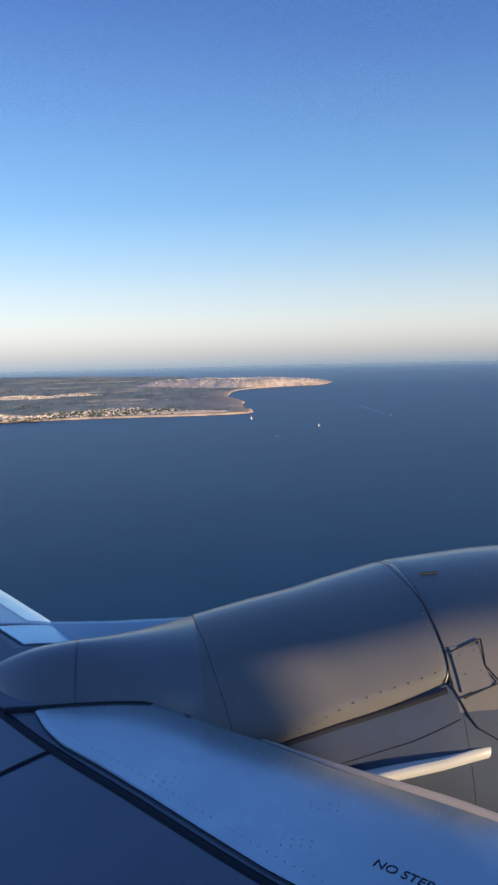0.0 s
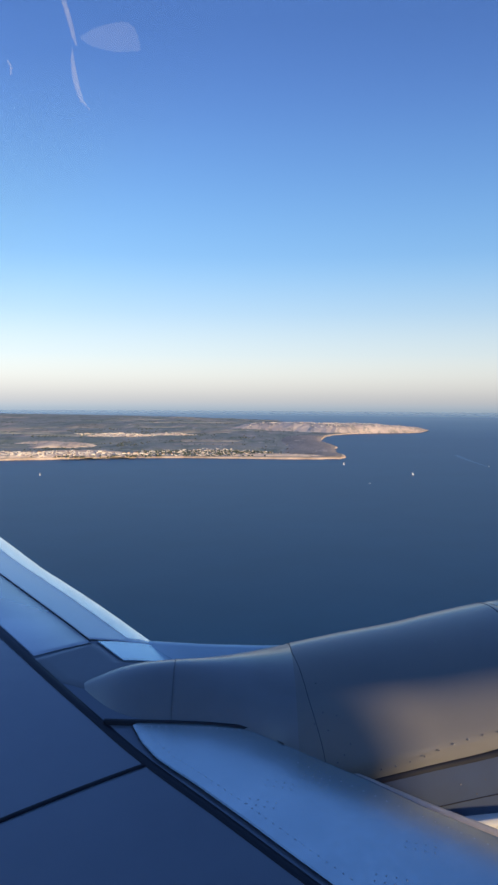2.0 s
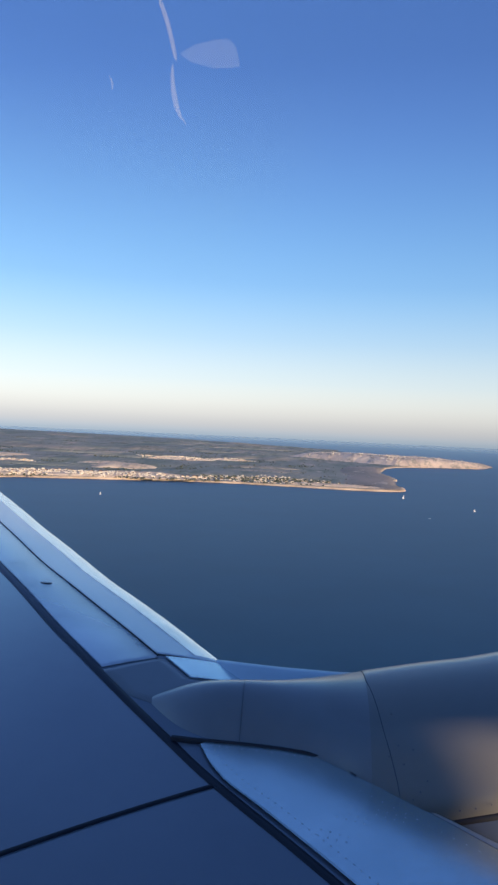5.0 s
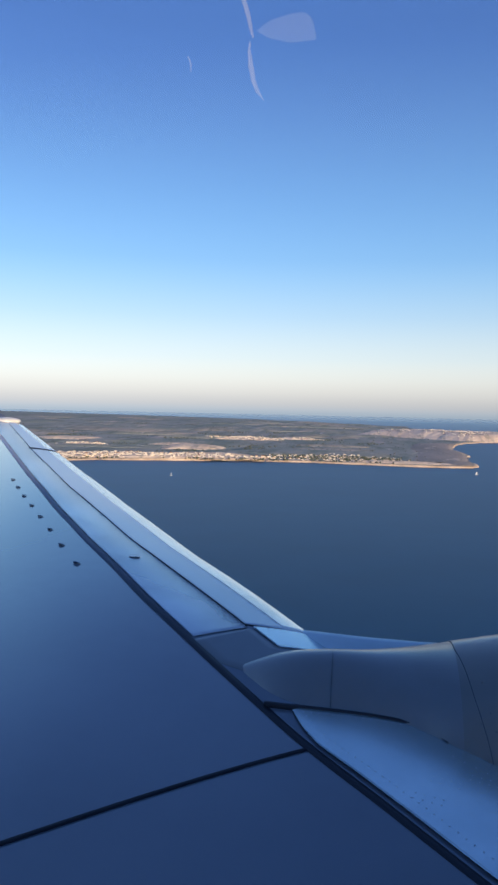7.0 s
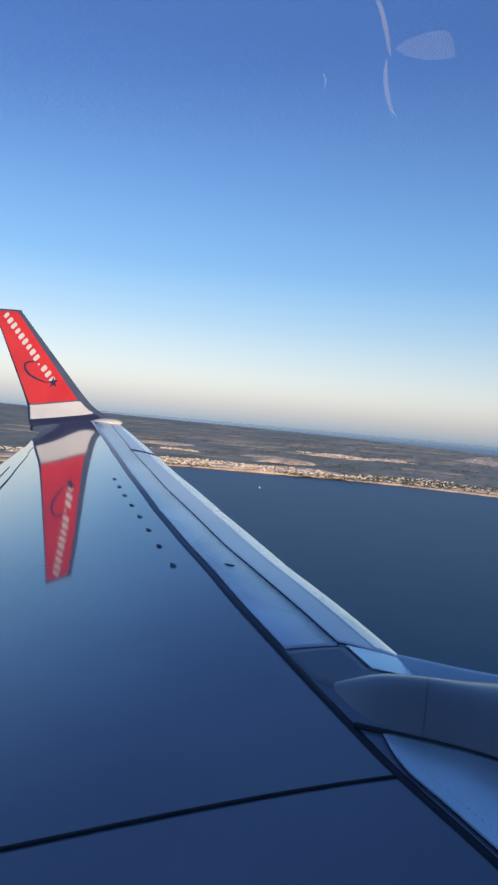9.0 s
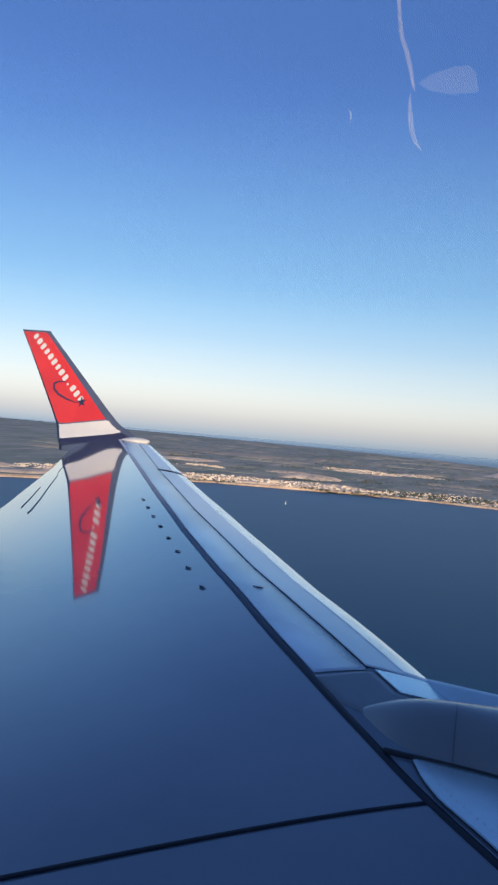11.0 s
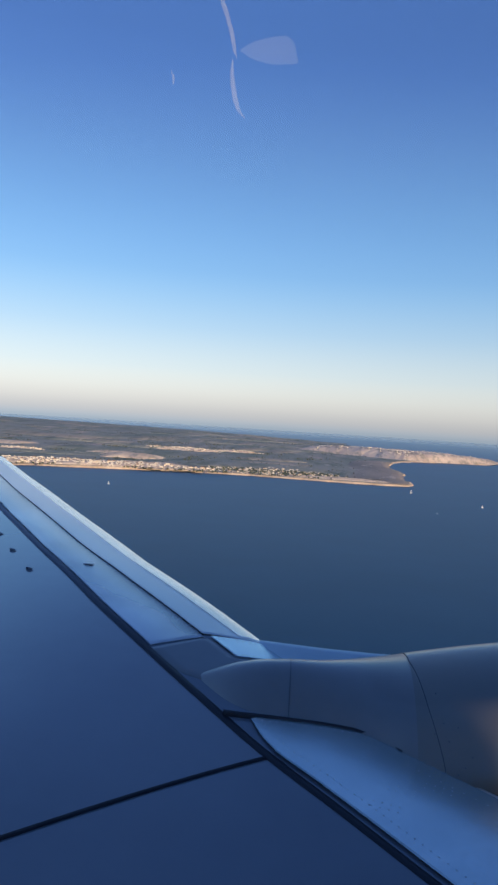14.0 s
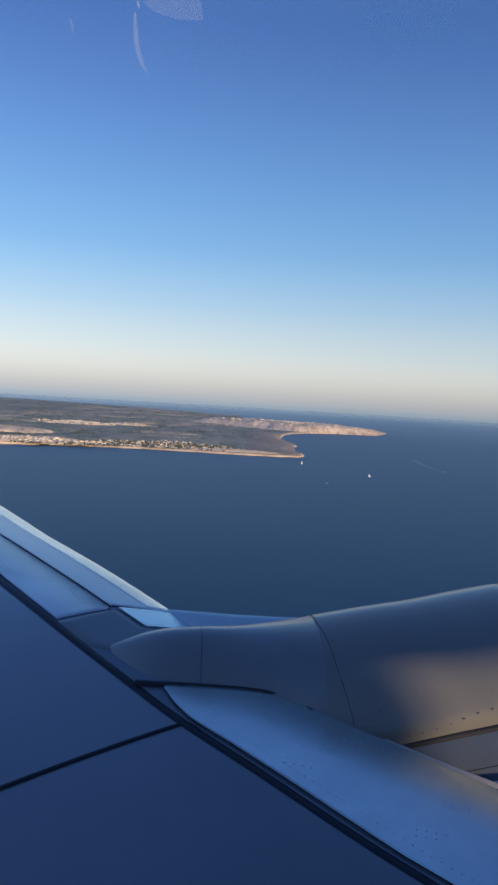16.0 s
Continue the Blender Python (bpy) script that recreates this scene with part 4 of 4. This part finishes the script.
def blob(cx, cy, rx, ry, seed, n=40, z=2.3, high=1.0):
    """a gentle uneven rise of the ground"""
    v, rings = [], ((1.0, -0.8), (0.97, 0.02), (0.88, 0.22), (0.76, 0.40), (0.60, 0.66), (0.42, 0.84), (0.22, 0.96))
    for k, (ring, up) in enumerate(rings):
        for i in range(n):
            a = 2 * math.pi * i / n
            q = ring * (1 + 0.45 * noise.noise(Vector((math.cos(a) * 2.2 + seed, math.sin(a) * 2.2, seed * 3.1))) + 0.10 * noise.noise(Vector((math.cos(a) * 9 + seed, math.sin(a) * 9, k))))
            dz = 0.22 * high * noise.noise(Vector((math.cos(a) * 6 + k, math.sin(a) * 6, seed))) if k > 1 else 0.0
            v.append((cx + rx * q * math.cos(a), cy + ry * q * math.sin(a), z + up * (high if k else 1.0) + dz))
    m = len(rings)
    return mesh_from(v, grid_faces(m, n, True) + [tuple(range((m - 1) * n, m * n))], True)


rnd = random.Random(7)
# centre, half sizes, standing height of the bare rises by the shore
FIELDS = [(-205, 790, 115, 24, 3), (-150, 815, 60, 22, 4), (-300, 772, 50, 18, 3), (-110, 806, 26, 12, 2), (60, 800, 60, 12, 2), (-200, 955, 46, 38, 5), (-235, 1000, 40, 16, 4),
          (-425, 1100, 60, 26, 4), (-345, 955, 42, 12, 3), (-175, 1245, 62, 34, 4), (-85, 1290, 42, 20, 3), (-20, 1420, 40, 60, 2), (-60, 1750, 60, 90, 4), (-300, 1650, 70, 80, 5), (-520, 1500, 80, 60, 4),
          (-410, 690, 26, 36, 3), (-490, 640, 60, 30, 3), (-720, 560, 120, 25, 3)]
for i, (cx, cy, rx, ry, hh) in enumerate(FIELDS):
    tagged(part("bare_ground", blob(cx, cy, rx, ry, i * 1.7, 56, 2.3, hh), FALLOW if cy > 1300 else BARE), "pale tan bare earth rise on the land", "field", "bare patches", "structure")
for i in range(85):
    y = 930 + 2000 * rnd.random() ** 1.3
    x = -0.62 * y + 0.72 * y * rnd.random()
    if x > 0.06 * y - 10:
        continue
    big = rnd.random() < 0.5
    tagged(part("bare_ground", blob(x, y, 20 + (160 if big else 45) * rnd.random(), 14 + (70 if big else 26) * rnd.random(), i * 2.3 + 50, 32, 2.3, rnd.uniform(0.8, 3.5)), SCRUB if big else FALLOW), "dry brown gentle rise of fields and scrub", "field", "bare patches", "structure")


def ridge_height(u, off, high, reach):
    """the sea face climbs fast, the top lies back and sinks into the country"""
    base = float(np.interp(off / reach, [-0.03, 0.0, 0.05, 0.11, 0.2, 0.5, 0.8, 1.0], [-0.12, 0.1, 0.5, 0.78, 0.95, 1.0, 0.55, 0.0]))
    rough_ = 0.16 * noise.noise(Vector((u * 0.03, off * 0.03, 4))) + 0.09 * noise.noise(Vector((u * 0.11, off * 0.11, 9)))
    return 2.2 + high * (base + (rough_ if 0.02 < off / reach < 0.9 else 0.0))


def ridge(line, reach, seed, n=150, m=26):
    """a headland along a shore line of (x, y, height), its land side to the left of the line's way"""
    q = resample(line, n)
    way = np.gradient(q[:, :2], axis=0)
    way = np.stack([np.convolve(np.pad(way[:, k], 6, mode="edge"), np.ones(13) / 13, "valid") for k in (0, 1)], 1)
    way /= np.linalg.norm(way, axis=1)[:, None]
    side = np.stack([-way[:, 1], way[:, 0]], 1)
    offs = [reach * (-0.03 + 1.03 * (j / (m - 1)) ** 1.6) for j in range(m)]
    v = []
    for i in range(n):
        end = min(1.0, i / 8, (n - 1 - i) / 8)
        for off in offs:
            x, y = q[i][:2] + side[i] * (off + 3 * noise.noise(Vector((i * 0.3, seed, 0))))
            v.append((x, y, ridge_height(i * 4.0 + seed, off, q[i][2] * end, reach)))
    return mesh_from(v, grid_faces(n, m)), v, m


head_mesh, head_points, head_m = ridge([(5, 1570, 8), (60, 1535, 14), (120, 1490, 16), (175, 1440, 15), (215, 1405, 13), (250, 1412, 14), (300, 1438, 15), (355, 1455, 14), (406, 1495, 11), (442, 1572, 8), (452, 1640, 5)], 210, 1.0)
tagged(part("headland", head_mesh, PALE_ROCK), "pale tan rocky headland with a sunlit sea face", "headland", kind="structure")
cape_mesh = ridge([(95, 781, 0.9), (128, 788, 1.3), (134, 810, 1.3), (134, 850, 1.4), (144, 930, 1.5), (154, 1000, 1.8), (150, 1090, 2), (160, 1180, 2), (178, 1268, 2.5)], 60, 7.0)[0]
bank_mesh = ridge([(-452, 540, 1.2), (-385, 585, 2.0), (-354, 645, 2.2), (-308, 708, 2.4), (-258, 743, 2.2), (-206, 757, 2.6), (-163, 771, 2.4), (-120, 787, 2.0), (-92, 797, 1.2)], 42, 3.0)[0]
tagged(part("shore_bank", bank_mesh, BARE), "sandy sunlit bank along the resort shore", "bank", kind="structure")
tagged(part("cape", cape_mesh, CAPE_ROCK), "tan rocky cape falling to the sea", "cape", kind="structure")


hills = [BVHTree.FromPolygons([q.co for q in ob.data.vertices], [tuple(f.vertices) for f in ob.data.polygons])
         for ob in bpy.data.objects if ob.type == "MESH" and ob.name.split(".")[0] in ("bare_ground", "shore_bank", "cape", "headland")]


def ground_at(x, y):
    """the height of the land at a place"""
    hits = [h.ray_cast(Vector((x, y, 80)), Vector((0, 0, -1)))[0] for h in hills]
    return max([2.25] + [p.z for p in hits if p])


def house(w, d, h, hip):
    """a small far house on its own base"""
    e = tagged(new("house"), "small cream plastered house among trees near the shore", "house", "houses of the coastal town")
    part("wall", box_mesh(w, d, h, 0, (0, 0, h / 2)), PLASTER, e)
    v = [(-w / 2 - 0.2, -d / 2 - 0.2, h), (w / 2 + 0.2, -d / 2 - 0.2, h), (w / 2 + 0.2, d / 2 + 0.2, h), (-w / 2 - 0.2, d / 2 + 0.2, h), (-w / 4, 0, h + hip), (w / 4, 0, h + hip)]
    part("roof", mesh_from(v, [(0, 1, 5, 4), (1, 2, 5), (2, 3, 4, 5), (3, 0, 4), (3, 2, 1, 0)], False), TILE_ROOF if hip > 0.8 else PLASTER, e)
    return e


kinds = [house(3.2, 2.4, 1.5, 0.9), house(2.3, 2.3, 2.0, 0.3), house(4.2, 2.6, 1.7, 0.3), house(3.4, 2.7, 1.4, 0.9)]
TOWNS = [(-15, 836, 72, 44, 120), (35, 815, 35, 28, 30), (-180, 785, 110, 22, 84), (-290, 745, 50, 26, 44), (-175, 1245, 62, 30, 30), (-85, 1288, 40, 16, 12), (-410, 700, 34, 30, 26), (-345, 952, 40, 8, 8)]


def shore_y(x):
    """how far out the shore lies in front of the towns"""
    front = [q for q in COAST[2:19]]
    return float(np.interp(x, [q[0] for q in front], [q[1] for q in front]))


used = 0
for cx, cy, rx, ry, count in TOWNS:
    for i in range(count):
        a, r = rnd.random() * 2 * math.pi, math.sqrt(rnd.random())
        x, y = cx + rx * r * math.cos(a), cy + ry * r * math.sin(a)
        if y < shore_y(x) + 7:
            y = shore_y(x) + 7 + 18 * rnd.random()
        m = pose(x, y, ground_at(x, y) - 0.12, 0, 0, rnd.choice((0, 90)) + rnd.uniform(-12, 12)) @ Matrix.Scale(rnd.uniform(0.7, 1.25) if cx < -90 else rnd.uniform(0.55, 0.95), 4)
        if used < 4:
            kinds[used].matrix_basis = m
        else:
            copy_thing(kinds[used % 4], m)
        used += 1
# the many smaller roofs between them, too far to count
hv, hf = [], []
SPOTS = []
for cx, cy, rx, ry, count in ((-15, 838, 80, 55, 230), (-185, 785, 120, 26, 420), (-285, 745, 60, 30, 240), (-175, 1245, 70, 34, 240), (-85, 1288, 45, 18, 90), (-420, 690, 40, 40, 110), (-345, 952, 45, 10, 50)):
    for i in range(count):
        a, r = rnd.random() * 2 * math.pi, math.sqrt(rnd.random())
        SPOTS.append((cx + rx * r * math.cos(a), cy + ry * r * math.sin(a), 0.0))
for i in range(420):
    k = rnd.randrange(4, 120) * head_m + rnd.choice((6, 8, 10, 11, 12, 13, 14, 15, 16, 17))
    q = head_points[k]
    SPOTS.append((q[0] + rnd.uniform(-4, 4), q[1] + rnd.uniform(-6, 6), 0.0))
for x, y, z in SPOTS:
    if y < shore_y(x) + 6:
        continue
    z = ground_at(x, y)
    w, d, h = rnd.uniform(0.35, 1.15), rnd.uniform(0.4, 1.2), rnd.uniform(0.3, 1.0)
    b = len(hv)
    hv += [(x - w, y - d, z - 3), (x + w, y - d, z - 3), (x + w, y + d, z - 3), (x - w, y + d, z - 3), (x - w, y - d, z + h), (x + w, y - d, z + h), (x + w, y + d, z + h), (x - w, y + d, z + h)]
    hf += [(b, b + 1, b + 5, b + 4), (b + 1, b + 2, b + 6, b + 5), (b + 2, b + 3, b + 7, b + 6), (b + 3, b, b + 4, b + 7), (b + 4, b + 5, b + 6, b + 7)]
tagged(part("distant_houses", mesh_from(hv, hf, False), PLASTER), "scattered cream far houses on the land", "houses", kind="stuff")
hotel = tagged(new("hotel"), "tan multi-storey hotel block by the beach", "hotel")
for k, (dx, hh) in enumerate(((0, 11), (9, 8.5), (-9, 8))):
    part("wall", box_mesh(8.6, 8, hh, 0, (dx, 0, hh / 2)), PLASTER, hotel)
    for r in range(int(hh // 2.6)):
        for c in range(3):
            part("window", box_mesh(1.5, 0.3, 1.1, 0, (dx - 2.7 + 2.7 * c, -4.05, 1.6 + 2.5 * r)), GAP, hotel)
hotel.matrix_basis = pose(-405, 765, ground_at(-405, 765) - 0.3, 0, 0, -20)

# trees of the towns and the scrub, past counting
tv, tf = [], []


def clump(x, y, z, r):
    b = len(tv)
    for k, (ring, up) in enumerate(((0.55, -0.3), (1.0, 0.35), (0.62, 0.9))):
        for j in range(6):
            a = 2 * math.pi * (j + 0.5 * k) / 6
            q = r * ring * rnd.uniform(0.75, 1.2)
            tv.append((x + q * math.cos(a), y + q * math.sin(a), z + r * up * rnd.uniform(0.85, 1.1)))
    tv.append((x, y, z + 1.1 * r))
    for k in range(2):
        for j in range(6):
            tf.append((b + 6 * k + j, b + 6 * k + (j + 1) % 6, b + 6 * k + 6 + (j + 1) % 6, b + 6 * k + 6 + j))
    for j in range(6):
        tf.append((b + 12 + j, b + 12 + (j + 1) % 6, b + 18))


for cx, cy, rx, ry, count in TOWNS[:4]:
    for i in range(count * 3):
        a, r = rnd.random() * 2 * math.pi, math.sqrt(rnd.random())
        clump(cx + 1.1 * rx * r * math.cos(a), cy + 1.1 * ry * r * math.sin(a), 2.4, rnd.uniform(0.6, 1.5))
for k in range(46):
    gy = 900 + 1300 * rnd.random() ** 1.5
    gx = -0.55 * gy + 0.6 * gy * rnd.random()
    for i in range(26):
        clump(gx + rnd.gauss(0, 16), gy + rnd.gauss(0, 22), 2.1, rnd.uniform(0.7, 1.6))
for i in range(700):
    y = 830 + 1500 * rnd.random() ** 1.7
    x = -0.55 * y + 0.66 * y * rnd.random()
    clump(x, y, 2.1, rnd.uniform(0.5, 1.3))
tagged(part("trees", mesh_from(tv, tf, False), FOLIAGE), "dark green far trees and bushes on the land", "trees", kind="stuff")


# ---------------------------------------------------------------- boats
def boat(x, y, turn, size, sail):
    e = tagged(new("sailing_boat" if sail else "motor_boat"), "small white sailing boat on the sea" if sail else "white motor boat trailing a wake", "boat")
    v = []
    for s, w, z0 in ((-1, 0.28, 0.0), (-0.4, 0.34, 0.0), (0.3, 0.28, 0.0), (1, 0.02, 0.05)):
        v += [(s, -w, 0.28), (s, -0.6 * w, -0.08), (s, 0.6 * w, -0.08), (s, w, 0.28)]
    part("hull", mesh_from(v, grid_faces(4, 4, True) + [(0, 1, 2, 3), (15, 14, 13, 12)], False), BOAT_WHITE, e)
    part("cabin", box_mesh(0.7, 0.36, 0.25, 0.04, (-0.1, 0, 0.38)), BOAT_WHITE, e)
    if sail:
        part("mast", box_mesh(0.03, 0.03, 2.2, 0, (0.1, 0, 1.3)), BOAT_WHITE, e)
        part("sail", mesh_from([(0.06, -0.01, 0.5), (-0.8, 0.05, 0.5), (0.06, -0.01, 2.3), (0.06, 0.01, 0.5), (-0.8, 0.07, 0.5), (0.06, 0.01, 2.3)], [(0, 1, 2), (5, 4, 3), (0, 2, 5, 3), (1, 0, 3, 4), (2, 1, 4, 5)], False), BOAT_WHITE, e)
    e.matrix_basis = pose(x, y, 0, 0, 0, turn) @ Matrix.Scale(size, 4)


boat(120, 708, 20, 1.3, True)
boat(-144, 600, 70, 1.2, True)
boat(162, 612, 10, 1.1, True)
boat(112, 545, 150, 1.0, False)
boat(255, 690, -100, 2.0, False)
wv2 = []
for i in range(24):
    s = i / 23
    w = 1.0 + 2.2 * s + 0.4 * math.sin(i * 2.1)
    x, y = 255 + 18 * s ** 1.3, 692 + 150 * s
    wv2 += [(x - w, y, 0.06), (x, y, 0.22 * (1 - s) + 0.07), (x + w, y, 0.06)]
tagged(part("wake", mesh_from(wv2, grid_faces(24, 3)), FOAM), "pale foam wake behind the motor boat", "wake", kind="stuff")
